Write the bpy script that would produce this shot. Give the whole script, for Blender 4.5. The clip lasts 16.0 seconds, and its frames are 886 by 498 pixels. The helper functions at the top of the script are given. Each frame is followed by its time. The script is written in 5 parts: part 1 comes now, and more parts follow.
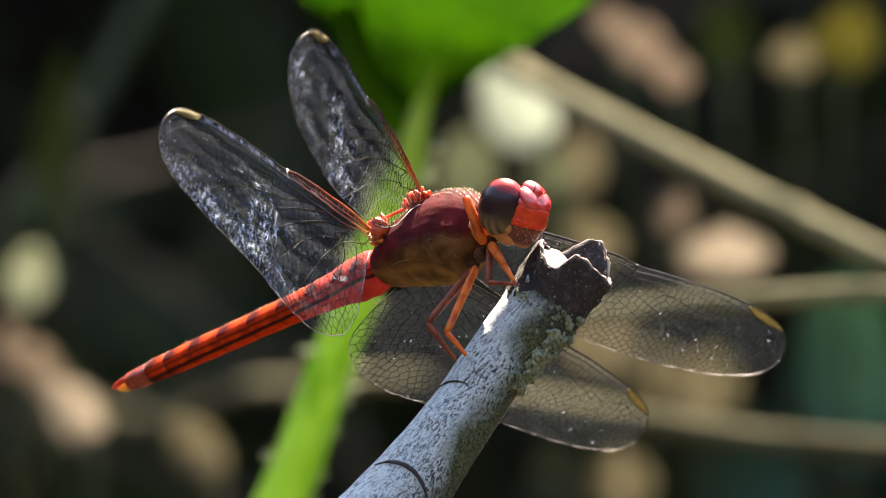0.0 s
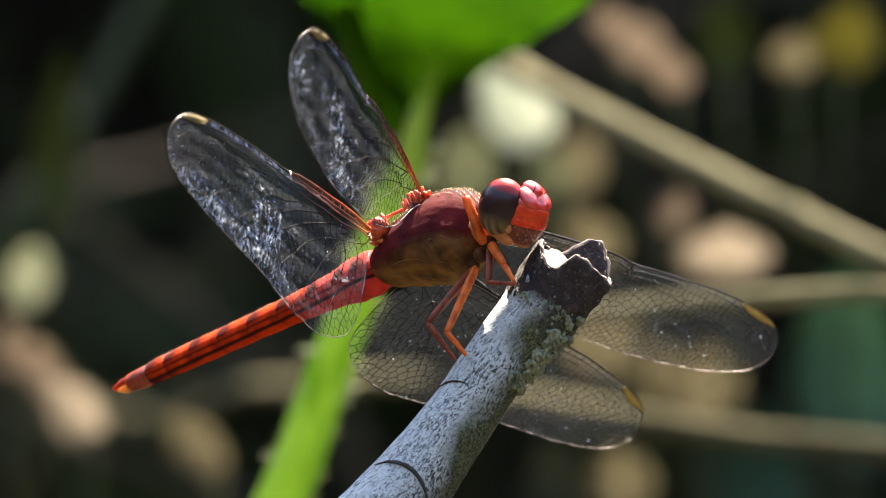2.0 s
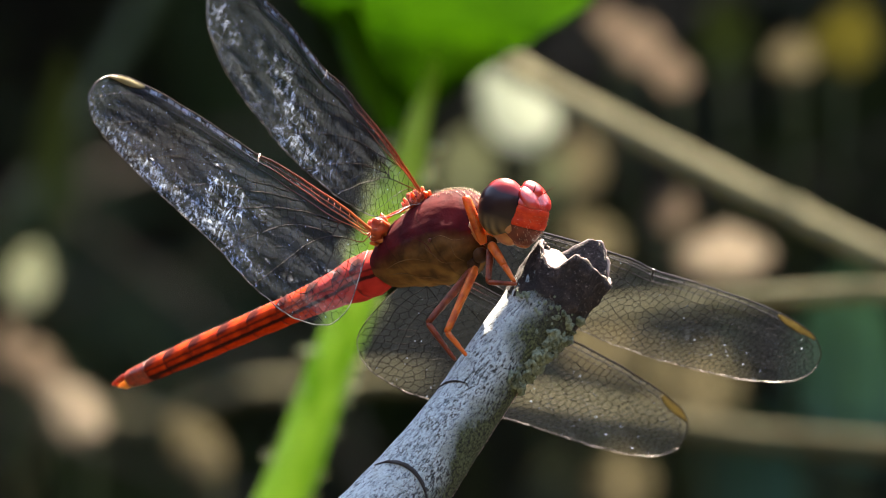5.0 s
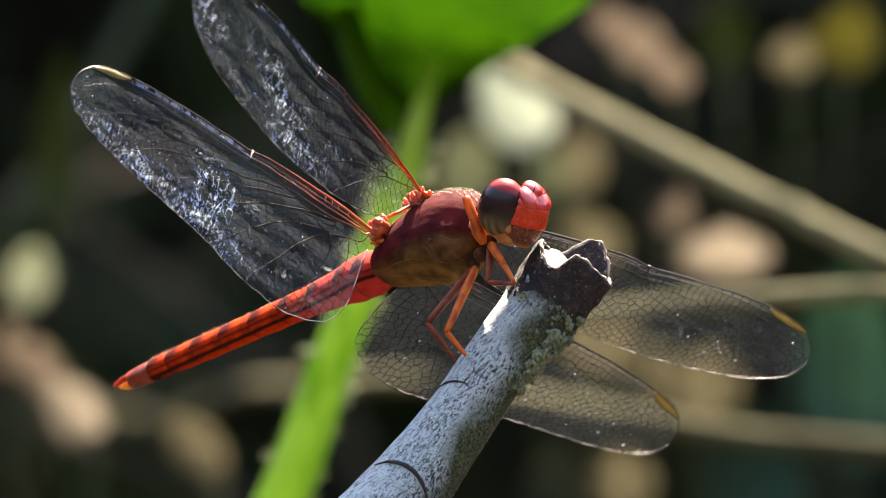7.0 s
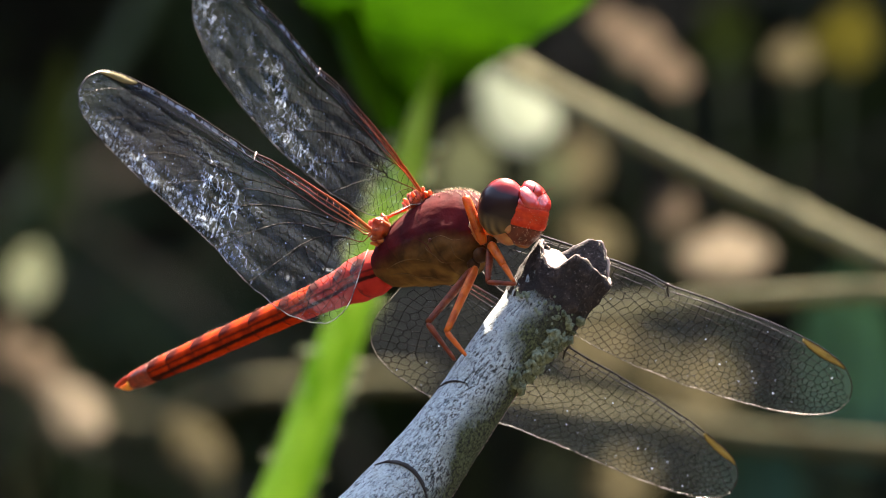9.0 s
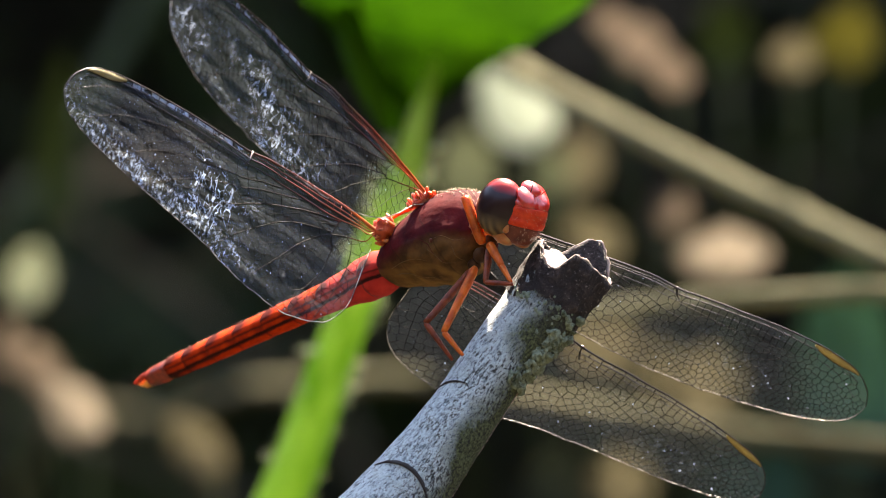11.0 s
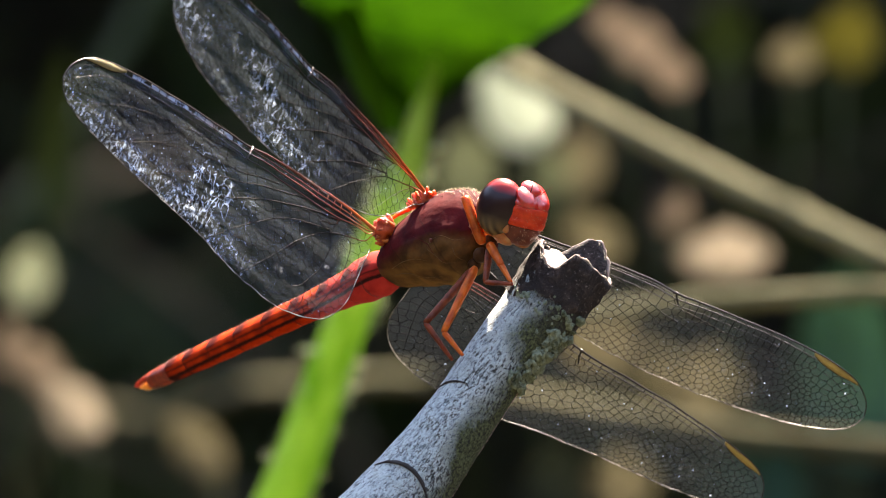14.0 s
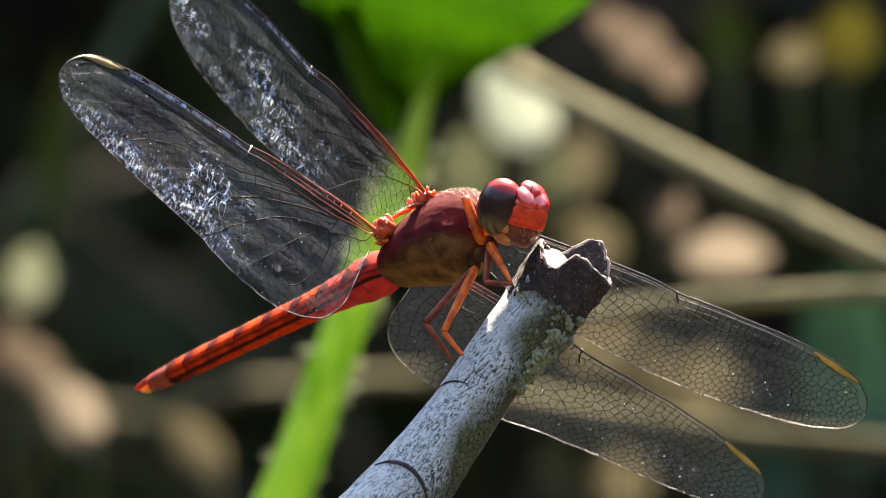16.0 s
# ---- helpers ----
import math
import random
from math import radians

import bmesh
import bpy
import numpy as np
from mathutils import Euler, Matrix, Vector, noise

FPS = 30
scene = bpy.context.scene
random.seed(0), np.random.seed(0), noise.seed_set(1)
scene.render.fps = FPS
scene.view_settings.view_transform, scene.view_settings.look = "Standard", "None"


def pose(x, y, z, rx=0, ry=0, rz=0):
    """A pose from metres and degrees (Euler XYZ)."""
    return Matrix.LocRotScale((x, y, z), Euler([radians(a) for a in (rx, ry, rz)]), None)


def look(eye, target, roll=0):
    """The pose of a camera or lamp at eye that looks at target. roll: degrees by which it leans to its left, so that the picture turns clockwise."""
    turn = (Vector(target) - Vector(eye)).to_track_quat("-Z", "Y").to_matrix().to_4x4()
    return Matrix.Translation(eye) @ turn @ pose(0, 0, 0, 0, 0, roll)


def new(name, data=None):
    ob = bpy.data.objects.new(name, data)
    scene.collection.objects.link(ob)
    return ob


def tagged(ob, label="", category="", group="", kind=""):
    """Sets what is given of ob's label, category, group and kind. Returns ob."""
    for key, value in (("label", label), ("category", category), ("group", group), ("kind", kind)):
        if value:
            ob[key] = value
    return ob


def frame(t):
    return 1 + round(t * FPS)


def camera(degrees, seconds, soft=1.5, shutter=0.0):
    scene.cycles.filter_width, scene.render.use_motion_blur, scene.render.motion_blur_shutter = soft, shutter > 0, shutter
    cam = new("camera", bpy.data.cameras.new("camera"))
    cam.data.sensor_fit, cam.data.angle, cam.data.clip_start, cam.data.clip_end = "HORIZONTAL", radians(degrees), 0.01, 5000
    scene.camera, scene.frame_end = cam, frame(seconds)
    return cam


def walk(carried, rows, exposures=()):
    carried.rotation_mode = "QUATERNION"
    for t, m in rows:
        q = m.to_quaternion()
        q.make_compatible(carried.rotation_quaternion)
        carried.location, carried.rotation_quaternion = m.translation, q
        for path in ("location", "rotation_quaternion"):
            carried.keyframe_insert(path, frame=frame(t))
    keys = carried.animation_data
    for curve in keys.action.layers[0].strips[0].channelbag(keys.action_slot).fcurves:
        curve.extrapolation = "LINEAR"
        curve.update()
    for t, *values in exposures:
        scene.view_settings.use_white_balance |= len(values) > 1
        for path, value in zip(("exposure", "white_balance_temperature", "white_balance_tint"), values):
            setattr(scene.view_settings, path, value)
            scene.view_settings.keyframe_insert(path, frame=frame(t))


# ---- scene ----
import collections

from mathutils import geometry
from mathutils.bvhtree import BVHTree

MM = 0.001
HEIGHT = 0.55                      # height of the perch over the ground
CENTRE = Vector((0, 0, HEIGHT))

# ---------------------------------------------------------------- camera
EYE = (0, -0.8, HEIGHT)
cam = camera(4.603, 16.0, soft=0.55)
cam.data.dof.use_dof = True
cam.data.dof.focus_distance = 0.797
cam.data.dof.aperture_fstop = 54.0
walk(cam, [(0.0, look(EYE, (0, 0, HEIGHT))), (16.0, look(EYE, (0, 0, HEIGHT)))], exposures=[(0.0, 3.16, 7900, 17), (16.0, 3.16, 7900, 17)])

# ---------------------------------------------------------------- light
TO_SUN = Vector((0.11, 0.58, 0.80)).normalized()
world = bpy.data.worlds.new("sky")
scene.world = world
world.use_nodes = True
wn = world.node_tree.nodes
sky = wn.new("ShaderNodeTexSky")
sky.sky_type, sky.sun_disc = "NISHITA", False
sky.sun_elevation = math.asin(TO_SUN.z)
sky.sun_rotation = math.atan2(TO_SUN.x, TO_SUN.y)
wn["Background"].inputs["Strength"].default_value = 0.10
world.node_tree.links.new(sky.outputs["Color"], wn["Background"].inputs["Color"])
sun = new("sun", bpy.data.lights.new("sun", "SUN"))
sun.data.energy, sun.data.angle, sun.data.color = 5.0, radians(0.53), (1.0, 0.95, 0.86)
sun.matrix_world = look(TO_SUN * 5, (0, 0, 0))


# ---------------------------------------------------------------- material helpers
def material(name):
    m = bpy.data.materials.new(name)
    m.use_nodes = True
    return m, m.node_tree.nodes, m.node_tree.links, m.node_tree.nodes["Principled BSDF"]


def coords(n, l, scale=(1, 1, 1), kind="Object"):
    c, mp = n.new("ShaderNodeTexCoord"), n.new("ShaderNodeMapping")
    mp.inputs["Scale"].default_value = scale
    l.new(c.outputs[kind], mp.inputs["Vector"])
    return mp.outputs["Vector"]


def noise_of(n, l, vec, scale, detail=4, rough=0.55):
    t = n.new("ShaderNodeTexNoise")
    t.inputs["Scale"].default_value, t.inputs["Detail"].default_value, t.inputs["Roughness"].default_value = scale, detail, rough
    l.new(vec, t.inputs["Vector"])
    return t.outputs["Fac"]


def ramp(n, l, fac, stops):
    r = n.new("ShaderNodeValToRGB")
    e = r.color_ramp.elements
    while len(e) < len(stops):
        e.new(0.5)
    for k, (p, c) in zip(e, stops):
        k.position, k.color = p, (*c, 1) if len(c) == 3 else c
    l.new(fac, r.inputs["Fac"])
    return r.outputs["Color"]


def mixed(n, l, fac, a, b, mode="MIX"):
    m = n.new("ShaderNodeMix")
    m.data_type, m.blend_type = "RGBA", mode
    for sock, v in ((m.inputs[0], fac), (m.inputs[6], a), (m.inputs[7], b)):
        if isinstance(v, (int, float)):
            sock.default_value = v
        elif isinstance(v, tuple):
            sock.default_value = (*v, 1)
        else:
            l.new(v, sock)
    return m.outputs[2]


def math_of(n, l, op, a, b=0.0, c=0.0):
    m = n.new("ShaderNodeMath")
    m.operation = op
    for i, v in enumerate((a, b, c)):
        if isinstance(v, (int, float)):
            m.inputs[i].default_value = v
        else:
            l.new(v, m.inputs[i])
    return m.outputs[0]


def axes_of(n, l, vec):
    s = n.new("ShaderNodeSeparateXYZ")
    l.new(vec, s.inputs[0])
    return s.outputs


def bumped(n, l, height, strength, distance, bsdf):
    b = n.new("ShaderNodeBump")
    b.inputs["Strength"].default_value, b.inputs["Distance"].default_value = strength, distance
    l.new(height, b.inputs["Height"])
    l.new(b.outputs["Normal"], bsdf.inputs["Normal"])
    return b.outputs["Normal"]


def cuticle(name, dark, light, rough=0.4, scale=900, flesh=0.25, hair=0.3, pattern=None, relief=0.5, gloss=0.25, depth=0.0012):
    """Insect cuticle: two tones of grain, some light passing into it, a soft sheen."""
    m, n, l, b = material(name)
    v = coords(n, l)
    col = ramp(n, l, noise_of(n, l, v, scale), [(0.3, dark), (0.7, light)])
    if pattern:
        col = pattern(n, l, v, col)
    l.new(col, b.inputs["Base Color"])
    b.inputs["Roughness"].default_value = rough
    b.inputs["Subsurface Weight"].default_value = flesh
    b.inputs["Subsurface Radius"].default_value = (1.0, 0.25, 0.12)
    b.inputs["Subsurface Scale"].default_value = depth
    b.inputs["Specular IOR Level"].default_value = gloss
    b.inputs["Sheen Weight"].default_value = hair
    bumped(n, l, noise_of(n, l, v, scale * 4, 3), relief, 0.00006, b)
    return m


def blade_material(name, dark, light, scale=60, through_light=0.5, rough=0.5, streak=(1, 1, 1)):
    """Leaf or dry blade: pigment with streaks and blotches, light passing through it."""
    m, n, l, b = material(name)
    v = coords(n, l, streak)
    f = noise_of(n, l, v, scale, 5)
    g = noise_of(n, l, coords(n, l), scale * 0.17, 3)
    col = ramp(n, l, math_of(n, l, "ADD", math_of(n, l, "MULTIPLY", f, 0.55), math_of(n, l, "MULTIPLY", g, 0.45)), [(0.32, dark), (0.68, light)])
    l.new(col, b.inputs["Base Color"])
    b.inputs["Roughness"].default_value = rough
    b.inputs["Specular IOR Level"].default_value = 0.2
    bumped(n, l, f, 0.4, 0.0006, b)
    t, mx = n.new("ShaderNodeBsdfTranslucent"), n.new("ShaderNodeMixShader")
    l.new(col, t.inputs["Color"])
    mx.inputs[0].default_value = through_light
    l.new(b.outputs[0], mx.inputs[1])
    l.new(t.outputs[0], mx.inputs[2])
    l.new(mx.outputs[0], n["Material Output"].inputs["Surface"])
    return m


# ---------------------------------------------------------------- materials
def abdomen_pattern(n, l, v, col):
    # each segment runs from x = 0 (rear joint) forward: dark blotch on the back at each joint, two dark lines along the flank
    x, y, z = axes_of(n, l, v)
    wob = math_of(n, l, "MULTIPLY", math_of(n, l, "SUBTRACT", noise_of(n, l, v, 1500, 5, 0.62), 0.5), 0.0011)
    xe = math_of(n, l, "ADD", x, wob)
    ze = math_of(n, l, "ADD", z, math_of(n, l, "MULTIPLY", wob, 0.35))
    # brown mottling between the two lines
    mott = noise_of(n, l, coords(n, l, (0.4, 1, 1)), 1700, 5, 0.65)
    band = ramp(n, l, math_of(n, l, "MULTIPLY", math_of(n, l, "ABSOLUTE", math_of(n, l, "ADD", ze, 0.00050)), 3000), [(0.5, (1, 1, 1)), (1.0, (0, 0, 0))])
    dusk = math_of(n, l, "MULTIPLY", ramp(n, l, mott, [(0.40, (0, 0, 0)), (0.66, (1, 1, 1))]), band)
    col = mixed(n, l, math_of(n, l, "MULTIPLY", dusk, 0.75), col, (0.10, 0.010, 0.006))
    ex = math_of(n, l, "MULTIPLY", math_of(n, l, "SUBTRACT", xe, 0.0003), 760)
    ez = math_of(n, l, "MULTIPLY", math_of(n, l, "SUBTRACT", ze, 0.00050), 1250)
    d2 = math_of(n, l, "ADD", math_of(n, l, "MULTIPLY", ex, ex), math_of(n, l, "MULTIPLY", ez, ez))
    blot = ramp(n, l, d2, [(0.30, (1, 1, 1)), (0.95, (0, 0, 0))])
    col = mixed(n, l, math_of(n, l, "MULTIPLY", blot, 0.95), col, (0.032, 0.002, 0.002))
    ring = ramp(n, l, math_of(n, l, "MULTIPLY", math_of(n, l, "ABSOLUTE", math_of(n, l, "SUBTRACT", xe, 0.00006)), 6000), [(0.35, (1, 1, 1)), (0.9, (0, 0, 0))])
    col = mixed(n, l, math_of(n, l, "MULTIPLY", ring, 0.5), col, (0.05, 0.007, 0.006))
    zl = math_of(n, l, "ADD", z, math_of(n, l, "MULTIPLY", wob, 0.12))
    thin = ramp(n, l, math_of(n, l, "MULTIPLY", math_of(n, l, "ABSOLUTE", math_of(n, l, "ADD", zl, 0.00028)), 10000), [(0.35, (1, 1, 1)), (1.1, (0, 0, 0))])
    col = mixed(n, l, math_of(n, l, "MULTIPLY", thin, 0.75), col, (0.05, 0.008, 0.006))
    line = ramp(n, l, math_of(n, l, "MULTIPLY", math_of(n, l, "ABSOLUTE", math_of(n, l, "ADD", zl, 0.00070)), 6200), [(0.40, (1, 1, 1)), (1.1, (0, 0, 0))])
    return mixed(n, l, math_of(n, l, "MULTIPLY", line, 0.95), col, (0.016, 0.005, 0.004))


def thorax_pattern(n, l, v, col):
    x, y, z = axes_of(n, l, v)
    f = math_of(n, l, "ADD", z, math_of(n, l, "MULTIPLY", math_of(n, l, "SUBTRACT", noise_of(n, l, v, 420), 0.5), 0.0016))
    low = ramp(n, l, math_of(n, l, "MULTIPLY_ADD", f, 320, 0.55), [(0.0, (1, 1, 1)), (0.32, (0, 0, 0))])
    col = mixed(n, l, low, col, ramp(n, l, noise_of(n, l, v, 700), [(0.35, (0.045, 0.022, 0.009)), (0.65, (0.125, 0.060, 0.019))]))
    slant = math_of(n, l, "MULTIPLY_ADD", z, 0.55, math_of(n, l, "ADD", x, math_of(n, l, "MULTIPLY", noise_of(n, l, v, 300, 2), 0.0012)))
    g = math_of(n, l, "ABSOLUTE", math_of(n, l, "SUBTRACT", math_of(n, l, "FRACT", math_of(n, l, "MULTIPLY", slant, 265)), 0.5))
    seam = ramp(n, l, g, [(0.008, (1, 1, 1)), (0.03, (0, 0, 0))])
    col = mixed(n, l, math_of(n, l, "MULTIPLY", seam, 0.35), col, (0.018, 0.006, 0.005))
    pale = ramp(n, l, math_of(n, l, "MULTIPLY", math_of(n, l, "ABSOLUTE", math_of(n, l, "ADD", math_of(n, l, "MULTIPLY_ADD", x, 0.25, math_of(n, l, "ADD", z, math_of(n, l, "MULTIPLY", noise_of(n, l, v, 260, 2), 0.001))), 0.0019)), 3000), [(0.25, (1, 1, 1)), (0.6, (0, 0, 0))])
    return mixed(n, l, math_of(n, l, "MULTIPLY", pale, 0.12), col, (0.40, 0.22, 0.06))


M_THORAX = cuticle("thorax_cuticle", (0.024, 0.003, 0.005), (0.095, 0.009, 0.010), 0.8, 380, 0.08, 0.0, thorax_pattern, 0.8, 0.05)
M_ABDOMEN = cuticle("abdomen_cuticle", (0.17, 0.005, 0.002), (0.58, 0.046, 0.005), 0.6, 700, 0.15, 0.0, abdomen_pattern, 0.8, 0.04, 0.0004)
M_BLOOM = cuticle("downy_abdomen_cuticle", (0.22, 0.009, 0.010), (0.50, 0.040, 0.028), 0.6, 420, 0.15, 0.02, abdomen_pattern, 0.8, 0.04, 0.0004)
M_TAIL = cuticle("tail_cuticle", (0.045, 0.007, 0.004), (0.36, 0.036, 0.007), 0.4, 1100, 0.2, 0.0, None, 0.6, 0.4)
M_CLASPER = cuticle("clasper_cuticle", (0.45, 0.13, 0.02), (0.75, 0.36, 0.06), 0.4, 1500, 0.4, 0.0)
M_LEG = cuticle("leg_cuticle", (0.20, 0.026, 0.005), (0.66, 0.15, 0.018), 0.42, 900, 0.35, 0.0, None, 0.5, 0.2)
# darker copy of the leg colour, with the shade on two legs in it
M_LEG_SHADED = cuticle("shaded_leg_cuticle", (0.07, 0.014, 0.006), (0.22, 0.045, 0.014), 0.42, 1300, 0.25, 0.0, None, 0.5, 0.2)
M_SPINE = cuticle("bristle", (0.05, 0.01, 0.006), (0.12, 0.03, 0.015), 0.4, 1500, 0, 0)
M_PAD = cuticle("hinge_skin", (0.14, 0.014, 0.005), (0.50, 0.075, 0.014), 0.45, 1300, 0.3, 0.05)
M_HINGE = cuticle("wing_hinge", (0.22, 0.030, 0.007), (0.68, 0.18, 0.03), 0.4, 1500, 0.4, 0.1)
M_FACE = cuticle("face_cuticle", (0.40, 0.007, 0.005), (0.68, 0.024, 0.010), 0.45, 1500, 0.15, 0.0, None, 0.04, 0.1)
M_CLYPEUS = cuticle("lower_face_cuticle", (0.40, 0.014, 0.006), (0.75, 0.070, 0.020), 0.4, 1100, 0.3, 0.0, None, 0.08, 0.15)
M_SEAM = cuticle("side_seam_cuticle", (0.05, 0.024, 0.009), (0.16, 0.08, 0.026), 0.6, 900, 0.1, 0.0, None, 0.5, 0.2)
M_HIP = cuticle("leg_base_cuticle", (0.022, 0.010, 0.005), (0.075, 0.032, 0.013), 0.6, 1300, 0.1, 0.0, None, 0.6, 0.1)
M_MOUTH = cuticle("mouth_cuticle", (0.07, 0.013, 0.007), (0.20, 0.045, 0.02), 0.32, 900, 0.3, 0.1)
M_DROP = material("clear_drop")[0]
M_DROP.node_tree.nodes["Principled BSDF"].inputs["Transmission Weight"].default_value = 1.0
M_DROP.node_tree.nodes["Principled BSDF"].inputs["Roughness"].default_value = 0.03
M_DROP.node_tree.nodes["Principled BSDF"].inputs["IOR"].default_value = 1.33
M_HAIR = cuticle("pale_hair", (0.5, 0.3, 0.2), (0.8, 0.6, 0.45), 0.4, 1500, 0.0, 0.0)
M_DOWN = cuticle("reddish_down", (0.22, 0.05, 0.03), (0.42, 0.12, 0.08), 0.5, 1500, 0.0, 0.0)
M_NECK = cuticle("neck_cuticle", (0.24, 0.075, 0.022), (0.52, 0.20, 0.06), 0.45, 900, 0.3, 0.2)


def eye_pattern(n, l, v, col):
    x, y, z = axes_of(n, l, v)
    f = math_of(n, l, "ADD", math_of(n, l, "MULTIPLY_ADD", z, 210, 0.5), math_of(n, l, "MULTIPLY", noise_of(n, l, v, 500, 2), 0.12))
    base = ramp(n, l, f, [(0.04, (0.26, 0.20, 0.09)), (0.28, (0.13, 0.085, 0.040)), (0.46, (0.014, 0.006, 0.007)), (0.80, (0.016, 0.002, 0.004)), (0.88, (0.30, 0.010, 0.010)), (0.98, (0.50, 0.02, 0.016))])
    w = n.new("ShaderNodeTexWave")
    w.inputs["Scale"].default_value, w.inputs["Distortion"].default_value = 520, 1.2
    l.new(v, w.inputs["Vector"])
    low = ramp(n, l, f, [(0.25, (1, 1, 1)), (0.5, (0, 0, 0))])
    return mixed(n, l, math_of(n, l, "MULTIPLY", math_of(n, l, "MULTIPLY", low, w.outputs["Fac"]), 0.85), base, (0.02, 0.013, 0.008))


M_EYE = cuticle("compound_eye", (0.1, 0.01, 0.01), (0.2, 0.02, 0.02), 0.3, 500, 0.0, 0.0, eye_pattern, 0.06)
M_FACE.node_tree.nodes["Principled BSDF"].inputs["Coat Weight"].default_value = 1.0
M_FACE.node_tree.nodes["Principled BSDF"].inputs["Coat Roughness"].default_value = 0.29
M_FACE.node_tree.nodes["Principled BSDF"].inputs["Coat IOR"].default_value = 1.8
M_EYE.node_tree.nodes["Principled BSDF"].inputs["Coat IOR"].default_value = 1.5
M_EYE.node_tree.nodes["Principled BSDF"].inputs["Coat Weight"].default_value = 0.6
M_EYE.node_tree.nodes["Principled BSDF"].inputs["Specular IOR Level"].default_value = 0.05
M_EYE.node_tree.nodes["Principled BSDF"].inputs["Coat Roughness"].default_value = 0.29


def vein_material(name, rough, gloss, fade, dark=0.012):
    m, n, l, b = material(name)
    v = coords(n, l)
    x, y, z = axes_of(n, l, v)
    f = math_of(n, l, "ADD", math_of(n, l, "MULTIPLY", x, 62 * fade), math_of(n, l, "MULTIPLY", math_of(n, l, "ABSOLUTE", y), 170 * fade))
    l.new(ramp(n, l, f, [(0.1, (0.52, 0.105, 0.024)), (0.36, (0.24, 0.042, 0.017)), (0.7, (dark, dark * 0.55, dark * 0.45))]), b.inputs["Base Color"])
    b.inputs["Roughness"].default_value = rough
    b.inputs["Specular IOR Level"].default_value = gloss
    return m


def glint_edge(name):
    """Wing rim with the sun's glint painted on in pale bits."""
    m, n, l, b = material(name)
    l.new(ramp(n, l, noise_of(n, l, coords(n, l), 900, 3), [(0.42, (0.012, 0.008, 0.006)), (0.58, (0.30, 0.28, 0.26))]), b.inputs["Base Color"])
    b.inputs["Roughness"].default_value = 0.35
    return m


def membrane_material(name, haze, threads, milky_glare, sparkle, seed):
    """Clear wing film, faintly hazy; glare painted as specks, creased threads, milky rear margin."""
    m, n, l, b = material(name)
    v = coords(n, l)
    place = n.new("ShaderNodeMapping")
    place.inputs["Location"].default_value = (seed * 0.37, seed * 0.11, 0)
    l.new(v, place.inputs["Vector"])
    v = place.outputs["Vector"]
    chord = n.new("ShaderNodeUVMap")
    chord.uv_map = "span_and_chord"
    u, w, _ = axes_of(n, l, chord.outputs[0])

    def stretched(x, y, turn):
        mp = n.new("ShaderNodeMapping")
        mp.inputs["Scale"].default_value = (x, y, 1)
        mp.inputs["Rotation"].default_value = (0, 0, radians(turn))
        l.new(v, mp.inputs["Vector"])
        return mp.outputs["Vector"]

    # painted sparkle specks: one in some of the cells of a fine mosaic
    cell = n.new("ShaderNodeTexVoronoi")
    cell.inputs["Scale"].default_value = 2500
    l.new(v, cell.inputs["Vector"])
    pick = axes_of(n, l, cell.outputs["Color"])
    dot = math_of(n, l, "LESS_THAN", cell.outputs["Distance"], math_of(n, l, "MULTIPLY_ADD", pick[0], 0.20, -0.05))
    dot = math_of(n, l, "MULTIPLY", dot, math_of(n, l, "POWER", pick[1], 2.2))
    # area painted with glare: rear half of the outer two thirds, in patches
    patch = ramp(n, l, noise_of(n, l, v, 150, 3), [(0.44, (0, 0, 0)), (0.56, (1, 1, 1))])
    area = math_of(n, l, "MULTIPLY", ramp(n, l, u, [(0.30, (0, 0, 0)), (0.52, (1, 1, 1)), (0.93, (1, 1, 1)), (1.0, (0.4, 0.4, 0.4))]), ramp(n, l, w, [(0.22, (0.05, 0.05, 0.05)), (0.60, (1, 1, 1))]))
    nick_or_glare = math_of(n, l, "MULTIPLY", patch, area)
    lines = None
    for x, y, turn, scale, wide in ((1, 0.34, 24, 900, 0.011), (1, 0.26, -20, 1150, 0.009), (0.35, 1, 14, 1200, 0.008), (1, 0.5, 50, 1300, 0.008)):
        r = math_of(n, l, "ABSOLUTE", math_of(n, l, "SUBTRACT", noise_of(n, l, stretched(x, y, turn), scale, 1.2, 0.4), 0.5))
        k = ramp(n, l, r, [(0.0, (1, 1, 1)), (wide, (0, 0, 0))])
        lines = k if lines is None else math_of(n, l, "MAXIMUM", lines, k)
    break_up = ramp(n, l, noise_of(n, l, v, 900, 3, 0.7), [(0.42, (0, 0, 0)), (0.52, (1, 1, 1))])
    thread = math_of(n, l, "MULTIPLY", math_of(n, l, "MULTIPLY", lines, break_up), nick_or_glare)
    glare_grain = ramp(n, l, noise_of(n, l, stretched(1, 0.4, 20), 4200, 5, 0.8), [(0.50, (0, 0, 0)), (0.66, (1, 1, 1))])
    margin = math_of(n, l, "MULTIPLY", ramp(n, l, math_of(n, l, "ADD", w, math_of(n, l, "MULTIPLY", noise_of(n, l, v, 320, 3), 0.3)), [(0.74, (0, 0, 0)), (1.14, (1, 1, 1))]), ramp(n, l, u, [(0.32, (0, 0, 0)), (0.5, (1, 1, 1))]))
    l.new(ramp(n, l, noise_of(n, l, v, 260, 2), [(0.42, (0.36, 0.54, 0.95)), (0.66, (0.66, 0.76, 0.90))]), b.inputs["Base Color"])
    b.inputs["Roughness"].default_value = 0.3
